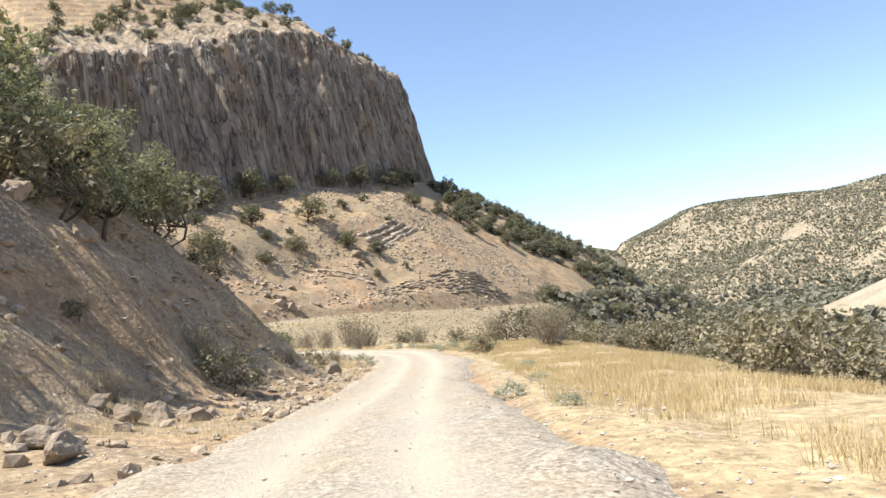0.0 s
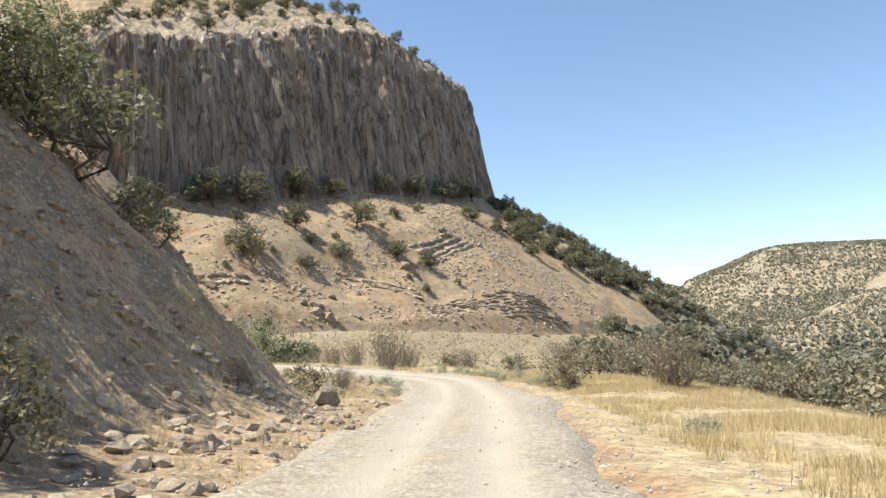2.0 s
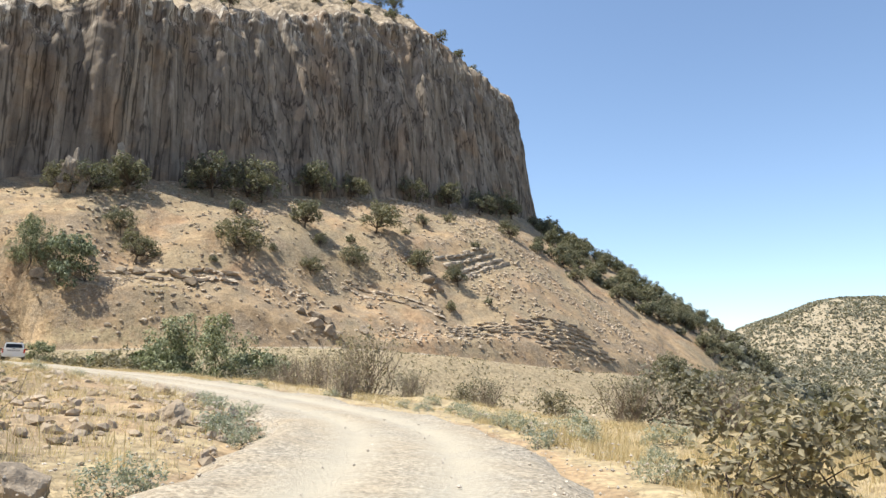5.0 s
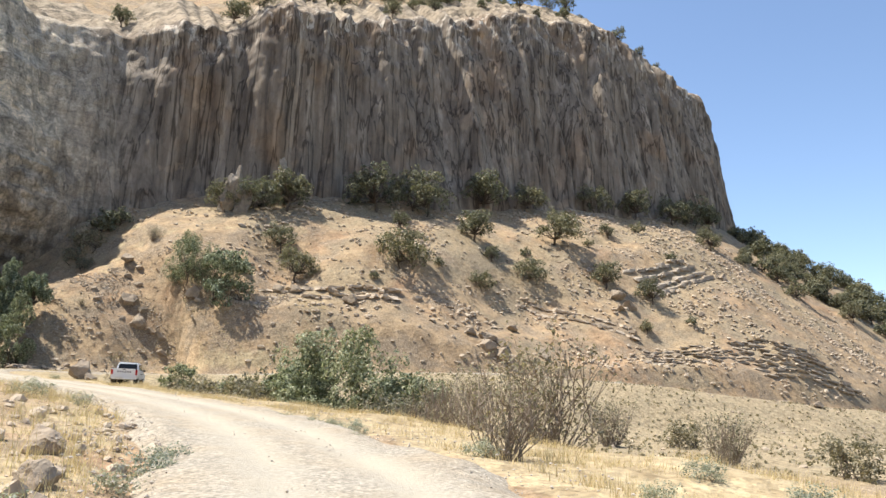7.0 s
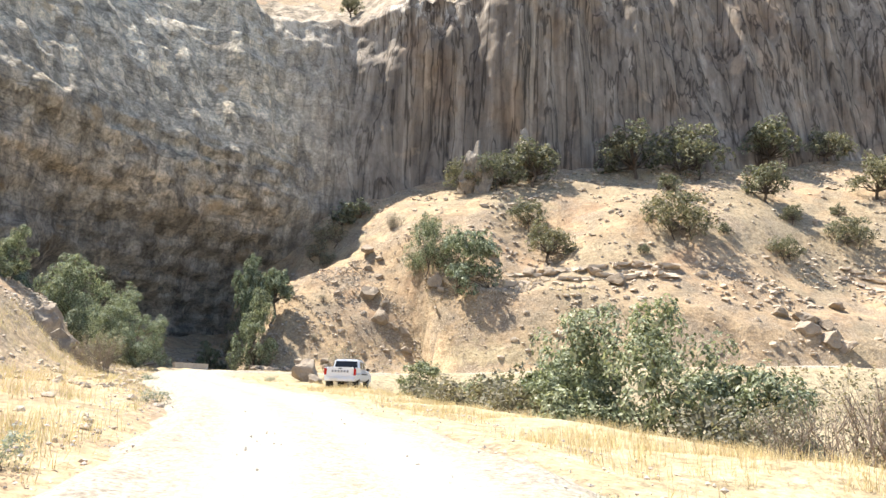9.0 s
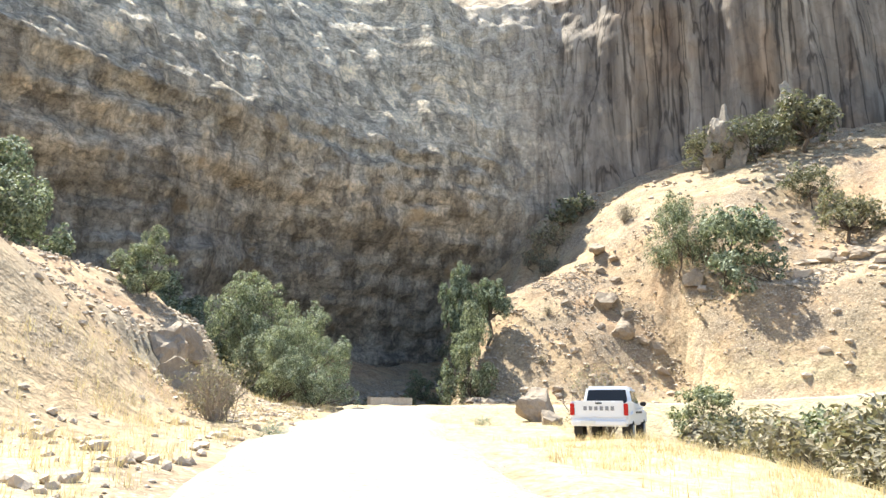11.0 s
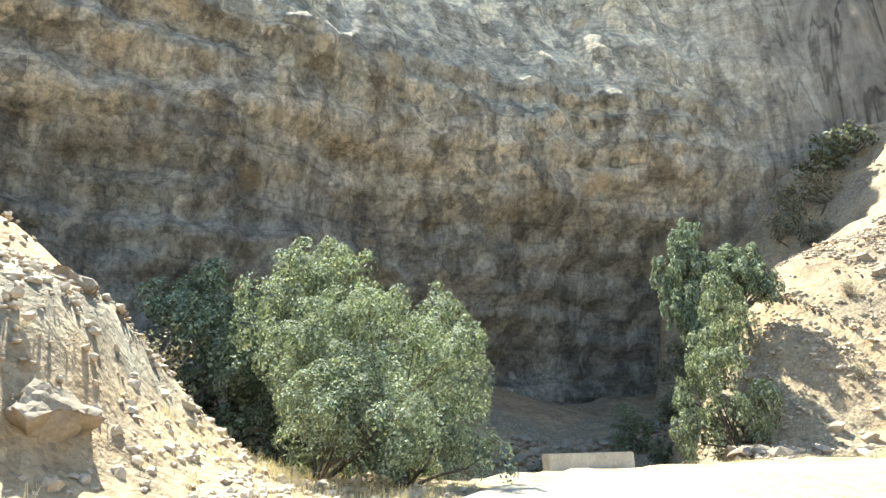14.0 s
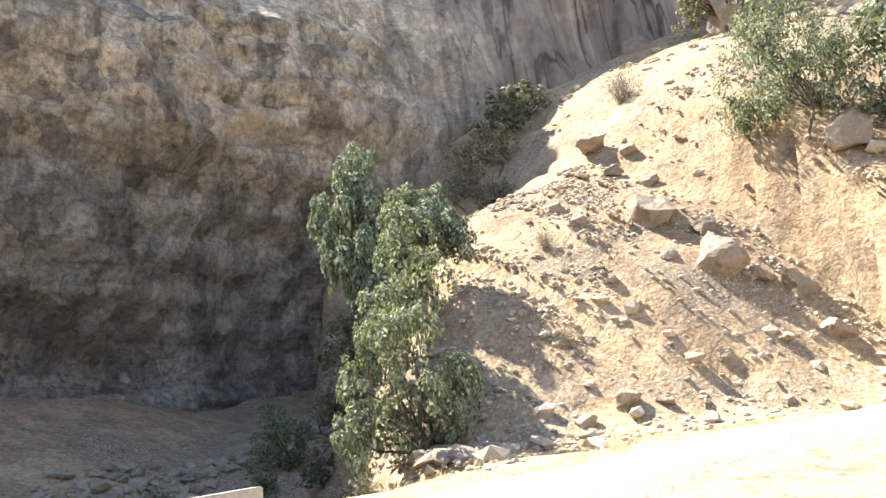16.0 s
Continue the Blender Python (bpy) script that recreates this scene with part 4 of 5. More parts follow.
row(["sage"], "small grey-green sage bush at the roadside", "bush", "sage bushes",
    [(1.2, 15.8, 0.5), (1.9, 12.2, 0.3), (-5.0, 47.5, 0.55), (-5.6, 52.2, 0.5), (-6.3, 53.2, 0.7), (-8.3, 59.5, 0.6), (3.1, 52, 0.6), (2.2, 56.5, 0.7), (0.4, 58.5, 0.8), (-9.0, 71.0, 0.5),
     (-14.9, 74.6, 0.45), (-13.2, 73.6, 0.5), (-17, 76.5, 0.35), (-24.5, 73.6, 0.7), (-9.6, 60.2, 0.6), (-31, 80, 0.5), (3.3, 31, 0.45), (2.6, 22, 0.4), (-22, 73.3, 0.5), (-4.7, 71.5, 0.5), (-2.0, 61.9, 0.5), (-0.8, 57.4, 0.55), (-0.5, 54.6, 0.5), (0.4, 55.6, 0.45), (-1.4, 59.4, 0.5), (-2.6, 63.6, 0.5), (-3.3, 66.2, 0.45), (-3.2, 68.6, 0.5), (-0.2, 60.2, 0.5), (-1.2, 64.6, 0.45), (-11.9, 64.9, 0.5), (-9.3, 59.9, 0.5), (-6.4, 53.3, 0.4), (-12.6, 66.2, 0.45), (-10.9, 63.2, 0.4), (-5.2, 66.8, 0.4), (-4.2, 64.8, 0.45), (-14.5, 74.9, 0.35), (-12.1, 71.6, 0.4), (1.4, 52.8, 0.4), (1.0, 50.2, 0.45), (-51, 98.6, 0.5), (-47, 88.6, 0.6)])
row(["bare_b"], "grey dry bush on top of the rubble cone", "bush", "bare bushes", [(-81.5, 140.5, 2.4), (-79.5, 127.0, 1.0), (-77, 124, 0.9)])


# ---- rocks ----
def rock_mesh(seed, sub=2, cuts=9, flat=1.0):
    """An angular stone of about one metre: a ball clipped by random planes."""
    r2 = random.Random(seed)
    bm = bmesh.new()
    bmesh.ops.create_icosphere(bm, subdivisions=sub, radius=0.62)
    planes = []
    for _ in range(cuts):
        n = Vector((r2.gauss(0, 1), r2.gauss(0, 1), r2.gauss(0, 1))).normalized()
        planes.append((n, r2.uniform(0.24, 0.46)))
    for v in bm.verts:
        for n, d in planes:
            over = v.co.dot(n) - d
            if over > 0:
                v.co -= n * over
        at = v.co + Vector((seed * 1.7, 0, 0))
        v.co *= 1 + 0.2 * noise.noise(at * 2.2) + 0.1 * noise.noise(at * 5.5) + (0.06 * noise.noise(at * 12) if sub > 3 else 0)
        v.co.z *= flat
    return bm


BOULDERS = []
for k in range(6):
    bm = rock_mesh(100 + k, 4, 10, 0.85)
    me = bpy.data.meshes.new("boulder")
    bm.to_mesh(me)
    bm.free()
    me.materials.append(rock_mat)
    BOULDERS.append(me)


BANK_ROCKS = []
for k in range(4):
    bm = rock_mesh(140 + k, 4, 22, 0.8)
    for v in bm.verts:
        v.co *= 1 + 0.22 * noise.noise(v.co * 4 + Vector((k * 9, 0, 0))) + 0.12 * noise.noise(v.co * 9)
    me = bpy.data.meshes.new("boulder")
    bm.to_mesh(me)
    bm.free()
    me.materials.append(rock_mat)
    BANK_ROCKS.append(me)


def boulders(label, group, places, kinds=BOULDERS, lift=0.14):
    """Stones at (x, y, width), set a little into the ground."""
    r2 = random.Random(len(places))
    for i, (x, y, w) in enumerate(places):
        ob = new("boulder", kinds[(i * 5 + len(label)) % len(kinds)])
        ob.matrix_basis = pose(x, y, height(x, y) + lift * w, r2.uniform(-25, 25), r2.uniform(-25, 25), r2.uniform(0, 360)) @ Matrix.Diagonal((w * r2.uniform(0.95, 1.2), w * r2.uniform(0.75, 1.0), w * r2.uniform(0.7, 1.0), 1))
        tagged(ob, label, "boulder", group)


boulders("weathered tan boulder on the rubble cone", "boulders of the rubble cone",
         [(-76.4, 131.4, 2.5), (-74.6, 132.4, 1.5), (-82.0, 136.5, 2.2), (-79.6, 136.2, 1.2), (-73.5, 130.6, 2.3), (-71.2, 132.2, 1.7), (-79.9, 134.6, 1.1), (-77.9, 134.6, 1.3),
          (-72.4, 131.6, 1.0), (-70.0, 131.2, 1.5), (-75.0, 129.4, 0.8), (-78.6, 128.6, 1.0), (-71.2, 129.2, 0.7), (-80.6, 129.6, 1.2), (-74.7, 123.6, 1.0), (-73.8, 124.6, 0.7),
          (-72.6, 127.2, 0.6), (-75.6, 122.4, 0.8), (-76.4, 127.0, 0.7), (-70.6, 127.0, 0.6)])
boulders("pale boulder lying on the scree", "boulders of the scree",
         [(-32.8, 150.6, 2.6), (-31, 151.2, 2.3), (-33.6, 152.2, 2.2), (-29.8, 151.4, 1.8), (-31.8, 152.6, 2.0), (-26.5, 156, 2.3), (-32.2, 159.4, 1.7), (-19.8, 179.6, 2.6), (-17.6, 178.3, 2.6), (-18.6, 176, 1.8), (-40.5, 149.2, 1.3), (-35.8, 151.5, 1.6),
          (-60.7, 142.2, 2.0), (-58.7, 143, 1.7), (-53.8, 145, 1.8), (-50.6, 144.6, 1.9), (-16.3, 172.3, 1.5), (-21, 169.7, 1.2), (-6.7, 187, 1.5), (-2.8, 204.6, 1.9), (-12, 190, 1.2),
          (-66, 141.5, 2.2), (-68.5, 134.6, 2.4), (-28, 165, 1.4), (-44, 152, 1.3), (-10, 171, 1.4), (4, 168, 1.6), (7.5, 162, 1.3)])
boulders("sunlit stone block at the roadside", "roadside stones",
         [(-6.0, 11.3, 0.72), (-6.4, 18.2, 0.9), (-7.1, 17.9, 0.8), (-6.9, 12.3, 0.8), (-7.5, 16.9, 0.6), (-8.1, 17.0, 0.6), (-6.3, 39.9, 1.1), (-5.6, 46.7, 0.8), (-5.4, 30.3, 0.4),
          (-6.3, 28.7, 0.55), (-5.9, 29.0, 0.4), (-4.6, 49.1, 0.5), (-5.1, 20.2, 0.45), (-5.7, 27.8, 0.6), (-7.8, 54.3, 0.75), (-8.2, 55.0, 0.6), (-7.4, 54.9, 0.5), (-7.0, 55.8, 0.5)])
boulders("tan stone in the gravel bank", "roadside stones",
         [(-7.8, 57.1, 0.5), (-6.6, 55.0, 0.4), (-11.2, 62.4, 0.5), (-6.2, 52.6, 0.3), (-13.2, 64.2, 0.6), (-9.6, 60.8, 0.4), (-54.2, 104.2, 2.4), (-52.6, 103.6, 1.4), (-55.4, 105.4, 1.2), (-7.2, 36.5, 0.5),
          (-11.5, 24, 0.8), (-13.2, 23.2, 1.1), (-9.4, 34, 0.5), (-6.9, 15.4, 0.5), (-7.7, 14.2, 0.6), (-8.4, 19.4, 0.5), (-6.6, 20.2, 0.4), (-10.2, 27.4, 0.5)])
boulders("broad grey rock standing out of the bank", "rocks of the bank",
         [(-58.6, 88.2, 3.5), (-60.8, 89.2, 3.0), (-62.2, 91.2, 1.9), (-69.4, 89.4, 2.8), (-56.0, 87.8, 2.4), (-66.4, 90.8, 1.5)], BANK_ROCKS, -0.06)


# tilted beds that crop out of the scree
def outcrop(a, b, layers, rise, thick, seed, label, mat=None):
    """Courses of broken slabs from a to b, each course set above the last."""
    r2 = random.Random(seed)
    root = tagged(new("rock_outcrop"), label, "rock outcrop", "outcropping beds")
    a, b = Vector((*a, height(*a))), Vector((*b, height(*b)))
    root.matrix_basis = Matrix.Translation(a)
    run = b - a
    turn = math.degrees(math.atan2(run.y, run.x))
    shared = []
    for k in range(4):
        me = bpy.data.meshes.new("slab")
        bm = rock_mesh(seed + k, 2, 8, 1.0)
        for v in bm.verts:
            v.co.z = max(-0.34, min(0.34, v.co.z * 1.5))
            v.co.y = max(-0.42, min(0.42, v.co.y * 1.3))
        bm.to_mesh(me)
        bm.free()
        me.materials.append(mat or strata_mat)
        shared.append(me)
    for k in range(layers):
        t = r2.uniform(0, 0.06)
        while t < 1 - 0.03 * k:
            w = r2.uniform(0.6, 2.6)
            p = a + run * t
            up = Vector((-run.y, run.x, 0)).normalized() * (k * rise * 1.25)
            q = Vector((p.x, p.y, 0)) + up
            t += w * 1.0 / run.length
            if r2.random() < 0.09:
                continue
            q += Vector((-run.y, run.x, 0)).normalized() * r2.gauss(0, 0.09 * rise)
            ob = new("slab", shared[r2.randint(0, 3)])
            ob.parent = root
            z = height(q.x, q.y)
            ob.matrix_basis = Matrix.Translation(-a) @ pose(q.x, q.y, z - 0.05 * thick + r2.uniform(-0.2, 0.1) * thick, r2.uniform(-10, 10), -math.degrees(math.atan2(run.z, run.xy.length)) * 0.8 + r2.uniform(-3, 3), turn + r2.uniform(-5, 5)) @ Matrix.Diagonal((w * 1.3, (0.4 + thick) * r2.uniform(1.0, 1.8), thick * r2.uniform(0.7, 1.3), 1))
    return root


outcrop((-15.2, 186.6), (-4.4, 203.5), 4, 1.2, 0.95, 301, "dark ledge of tilted rock beds across the scree")
outcrop((2.4, 176.6), (17.5, 190.5), 8, 0.8, 0.5, 302, "stepped stack of thin dark rock beds above the road")
outcrop((-12.2, 166.2), (1.2, 178.6), 6, 0.65, 0.3, 303, "grey thin-bedded shale in the slope")
outcrop((-33, 209), (-25, 217), 2, 1.4, 0.9, 304, "low rock ledge near the cliff's foot")
outcrop((-62.2, 139.6), (-45.5, 149.2), 2, 1.2, 0.75, 305, "broken line of weathered rock across the scree", rubble_mat)
outcrop((-33.5, 168.5), (-16.4, 171.4), 2, 1.1, 0.55, 306, "reddish broken rock bed in the scree", rubble_mat)


def pinnacle(x, y, tall, wide, seed):
    """A standing tooth of rock at the cliff's foot."""
    bm = rock_mesh(seed, 4, 7, 1.0)
    for v in bm.verts:
        up = v.co.z + 0.5
        rag = 1 + 0.5 * noise.noise(Vector((v.co.x * 4, v.co.y * 4, up * 2.2 + seed))) + 0.25 * noise.noise(v.co * 9)
        v.co.x = v.co.x * wide * (1.25 - 0.6 * up) * rag + 0.3 * wide * noise.noise(Vector((seed, 0, up * 2)))
        v.co.y *= wide * (1.25 - 0.6 * up) * rag
        v.co.z = up * tall * (1 + 0.3 * noise.noise(Vector((v.co.x * 1.3, v.co.y * 1.3, seed)))) - 0.8
    ob = part("rock_pinnacle", bm, strata_mat)
    ob.matrix_basis = pose(x, y, height(x, y), 0, 0, seed * 40)
    return tagged(ob, "standing pinnacle of grey rock at the cliff's foot", "rock", "rock pinnacles")


pinnacle(-77.4, 153.0, 7.2, 3.4, 7)
pinnacle(-75.9, 153.6, 5.4, 2.2, 9)
pinnacle(-72.6, 159.6, 9.0, 2.4, 8)


def stones(name, count, seed, sizes, sample, mat, label, shape=0):
    """Many small angular stones in one mesh; sample(rng, n) gives places to try."""
    rng = np.random.default_rng(seed)
    if shape:
        g = (1 + 5 ** 0.5) / 2
        base = np.array([p for a in (-1, 1) for b in (-g, g) for p in ((0, a, b), (a, b, 0), (b, 0, a))], float) / 1.9
        tri = np.array([t for t in itertools.combinations(range(12), 3) if all(np.linalg.norm(base[i] - base[j]) < 1.2 for i, j in itertools.combinations(t, 2))])
        out = np.einsum("ij,ij->i", np.cross(base[tri[:, 1]] - base[tri[:, 0]], base[tri[:, 2]] - base[tri[:, 0]]), base[tri].mean(1)) < 0
        tri[out] = tri[out][:, ::-1]
    else:
        base = np.array([(1, 0, 0), (-1, 0, 0), (0, 1, 0), (0, -1, 0), (0, 0, 1), (0, 0, -1)], float)
        tri = np.array([(0, 2, 4), (2, 1, 4), (1, 3, 4), (3, 0, 4), (2, 0, 5), (1, 2, 5), (3, 1, 5), (0, 3, 5)])
    m = len(base)
    xy = sample(rng, count)
    n = len(xy)
    z = terrain(xy[:, 0], xy[:, 1])[0]
    s = sizes[0] + (sizes[1] - sizes[0]) * rng.random(n) ** 4.0
    a = rng.uniform(0, 6.283, n)
    v = base[None] * (1 + rng.uniform(-0.3, 0.3, (n, m, 1))) * (1 + rng.uniform(-0.25, 0.25, (n, 1, 3))) + rng.uniform(-0.16, 0.16, (n, m, 3))
    v = v * s[:, None, None] * np.array([0.6, 0.48, 0.36])
    c, sn = np.cos(a)[:, None], np.sin(a)[:, None]
    out = np.stack([v[:, :, 0] * c - v[:, :, 1] * sn + xy[:, :1], v[:, :, 0] * sn + v[:, :, 1] * c + xy[:, 1:], v[:, :, 2] + (z + s * 0.12)[:, None]], 2)
    ob = mesh_object(name, out.reshape(-1, 3), (tri[None] + m * np.arange(n)[:, None, None]).reshape(-1, 3), mat)
    return tagged(ob, label, "stones", kind="stuff")


def on_scree(rng, n):
    x, y = rng.uniform(-98, 30, n * 5), rng.uniform(112, 235, n * 5)
    h, d, c = terrain(x, y)
    patch = vnoise(x / 7, y / 7, 5) * 0.7 + vnoise(x / 2.5, y / 2.5, 6) * 0.5
    cone = (x < -58) & (y < 143)
    ok = (d < -3.2) & (c > 1) & (c < 62) & (rng.random(len(x)) < (sstep(0.45, 0.85, patch) + 0.05) * np.where(cone, 0.2, 1.0))
    return np.stack([x[ok], y[ok]], 1)[:n]


def on_spur(rng, n):
    x, y = rng.uniform(-20, -4, n * 4), rng.uniform(2, 62, n * 4)
    h, d, c = terrain(x, y)
    patch = vnoise(x / 3, y / 4, 15) * 0.8 + vnoise(x, y, 16) * 0.4
    ok = (d < -2.6) & (rng.random(len(x)) < sstep(0.4, 0.9, patch) + 0.06)
    return np.stack([x[ok], y[ok]], 1)[:n]


def on_bank(rng, n):
    x, y = rng.uniform(-82, -8, n * 4), rng.uniform(60, 100, n * 4)
    h, d, c = terrain(x, y)
    ok = (d < -2.6) & (d > -18) & (rng.random(len(x)) < sstep(0.4, 0.9, vnoise(x / 3, y / 3, 25) * 0.8 + vnoise(x, y, 26) * 0.4) + 0.06)
    return np.stack([x[ok], y[ok]], 1)[:n]


def on_road(rng, n):
    i = rng.integers(25, 74, n)
    t = rng.random(n)
    p = ROAD[i] * (1 - t)[:, None] + ROAD[i + 1] * t[:, None]
    g = ROAD[i + 1] - ROAD[i]
    g /= np.linalg.norm(g[:, :2], axis=1)[:, None]
    a = rng.uniform(-3.6, 3.6, n)
    a = np.where((np.abs(np.abs(a) - 0.9) < 0.35) & (rng.random(n) < 0.7), np.sign(a) * rng.uniform(1.5, 3.6, n), a)
    return np.stack([p[:, 0] + g[:, 1] * a, p[:, 1] - g[:, 0] * a], 1)


stones("scree_stones", 16000, 5, (0.07, 0.8), on_scree, rubble_mat, "loose angular rubble strewn over the scree", 1)
def on_ledge(rng, n):
    i, t = rng.integers(len(ROAD) - 52, len(ROAD) - 16, n), rng.random(n)
    p = ROAD[i] * (1 - t)[:, None] + ROAD[i + 1] * t[:, None]
    g = ROAD[i + 1] - ROAD[i]
    g /= np.linalg.norm(g[:, :2], axis=1)[:, None]
    a = np.where(rng.random(n) < 0.6, rng.normal(3.0, 0.5, n), -rng.normal(3.3, 0.5, n))
    return np.stack([p[:, 0] + g[:, 1] * a, p[:, 1] - g[:, 0] * a], 1)


def on_stubble(rng, n):
    x, y = rng.uniform(-36, 46, n * 3), rng.uniform(94, 208, n * 3)
    h, d, c = terrain(x, y)
    ok = (d > 3.4) & (d < 60) & (y > 96) & (rng.random(len(x)) < sstep(0.3, 0.8, vnoise(x / 4, y / 4, 55) * 0.7 + vnoise(x / 1.3, y / 1.3, 56) * 0.4) + 0.1)
    return np.stack([x[ok], y[ok]], 1)[:n]


stones("ledge_stones", 900, 10, (0.1, 0.75), on_ledge, rubble_mat, "line of pale rubble along the edges of the road", 1)
stones("stubble_stones", 1500, 11, (0.06, 0.5), on_stubble, rubble_mat, "scattered pale stones on the valley slope", 1)
stones("slope_stones", 6500, 6, (0.03, 0.38), on_spur, rock_mat, "broken stones on the cut slope and verge", 1)
stones("bank_stones", 5500, 7, (0.03, 0.34), on_bank, rubble_mat, "broken stones on the bank beside the road", 1)
def on_nose(rng, n):
    x, y = rng.uniform(-76, -53, n * 4), rng.uniform(82, 98, n * 4)
    d = nearest(ROAD, x, y)[0]
    ok = (d < -3.4) & (rng.random(len(x)) < sstep(0.3, 0.8, vnoise(x / 2, y / 2, 65) * 0.8 + vnoise(x / 0.7, y / 0.7, 66) * 0.4) + 0.05)
    return np.stack([x[ok], y[ok]], 1)[:n]


stones("nose_stones", 7000, 13, (0.03, 0.26), on_nose, rubble_mat, "fine broken stones on the bank before the hairpin", 1)


def on_cone(rng, n):
    x, y = rng.uniform(-86, -58, n * 4), rng.uniform(114, 142, n * 4)
    h, d, c = terrain(x, y)
    ok = (d < -3.6) & (d > -20) & (rng.random(len(x)) < sstep(5.0, 9.0, -d) * sstep(0.4, 0.85, vnoise(x / 2.5, y / 2.5, 45) * 0.8 + vnoise(x / 0.8, y / 0.8, 46) * 0.4) + 0.08)
    return np.stack([x[ok], y[ok]], 1)[:n]


def on_gully(rng, n):
    x, y = rng.uniform(-97, -73, n * 4), rng.uniform(101, 130, n * 4)
    h, d, c = terrain(x, y)
    ok = (d < -5) & (c > 1) & (np.abs(nearest(GULLY, x, y)[0]) < 8) & (rng.random(len(x)) < sstep(0.3, 0.8, vnoise(x / 2.5, y / 2.5, 85) * 0.8 + vnoise(x / 0.8, y / 0.8, 86) * 0.4) + 0.1)
    return np.stack([x[ok], y[ok]], 1)[:n]


stones("gully_stones", 2600, 12, (0.08, 0.95), on_gully, rock_mat, "grey stones in the shaded gully bed", 1)
row(["oak_d", "shrub"], "dark shaded shrub in the gully", "shrub", "shrubs in the gully",
    [(-86, 118.5, 2.0), (-88.5, 121.5, 2.6), (-91.5, 123.5, 2.4), (-81, 116.5, 1.8), (-80.5, 108.5, 1.8), (-85, 109.5, 2.4), (-89, 113, 2.0), (-76.5, 114.6, 1.4), (-77.5, 105.5, 1.6), (-92.3, 136.6, 3.0), (-91.6, 140.6, 5.0), (-91.8, 138.4, 4.2), (-91.0, 142.8, 3.8), (-89.6, 136.2, 2.2)])
stones("cone_stones", 15000, 9, (0.03, 0.3), on_cone, rubble_mat, "broken stones of the rubble cone above the hairpin", 1)
gravel = stones("road_gravel", 20000, 8, (0.012, 0.065), on_road, pebble_mat, "loose grey gravel on the road")
gravel.location.z = 0.24


# ---- dry grass ----
def grass(name, count, seed, box, keep, tall, label):
    rng = np.random.default_rng(seed)
    x, y = rng.uniform(box[0], box[1], count * 4), rng.uniform(box[2], box[3], count * 4)
    h, d, c = terrain(x, y)
    ok = keep(x, y, d, rng)
    x, y, h = x[ok][:count], y[ok][:count], h[ok][:count]
    n, blades = len(x), 9
    a = rng.uniform(0, 6.283, (n, blades))
    lean = rng.uniform(0.05, 0.75, (n, blades))
    t = tall * rng.uniform(0.5, 1.25, (n, blades)) * (0.6 + 0.7 * vnoise(x / 2, y / 2, seed))[:, None]
    w = 0.0035 + 0.0045 * rng.random((n, blades))
    bx, by = x[:, None] + rng.normal(0, 0.09, (n, blades)), y[:, None] + rng.normal(0, 0.09, (n, blades))
    foot = np.broadcast_to(h[:, None] - 0.03, bx.shape)
    sx, sy = -np.sin(a) * w, np.cos(a) * w
    tip = np.stack([bx + np.cos(a) * lean * t, by + np.sin(a) * lean * t, foot + t * np.sqrt(1 - lean ** 2 * 0.8)], -1)
    v = np.stack([np.stack([bx - sx, by - sy, foot], -1), np.stack([bx + sx, by + sy, foot], -1), tip], 2).reshape(-1, 3)
    ob = mesh_object(name, v, np.arange(len(v)).reshape(-1, 3), straw_mat)
    return tagged(ob, label, "grass", kind="stuff")


def on_verge(x, y, d, rng):
    clump = vnoise(x / 2.2, y / 2.2, 33) * 0.7 + vnoise(x / 0.7, y / 0.7, 34) * 0.4
    return (d > 2.8 + 1.6 * vnoise(x / 2.5, y / 2.5, 37)) & (d < 15) & ((x > -44) | (rng.random(len(x)) < 0.12)) & (rng.random(len(x)) < sstep(0.36, 0.74, clump))


def on_left(x, y, d, rng):
    clump = vnoise(x / 2.2, y / 2.2, 35) * 0.7 + vnoise(x / 0.7, y / 0.7, 36) * 0.4
    return (d < -2.9) & (d > -8.5) & (rng.random(len(x)) < sstep(0.3, 0.75, clump))


def on_cone_foot(x, y, d, rng):
    return (d < -3.0) & (d > -13) & (rng.random(len(x)) < sstep(0.35, 0.8, vnoise(x / 2.5, y / 2.5, 38) * 0.8 + vnoise(x / 0.7, y / 0.7, 39) * 0.3))


grass("slope_grass", 6000, 94, (-84, -52, 112, 142), on_cone_foot, 0.2, "short dry grass on the foot of the rubble cone")
grass("verge_grass", 19000, 91, (-2, 16, 2, 64), on_verge, 0.28, "tall straw-yellow dry grass on the verge")
grass("verge_grass", 12000, 92, (-62, 4, 60, 108), on_verge, 0.31, "straw-yellow dry grass between road and valley")
grass("bank_grass", 14000, 93, (-72, -3, 14, 100), on_left, 0.36, "dry yellow grass along the foot of the bank")


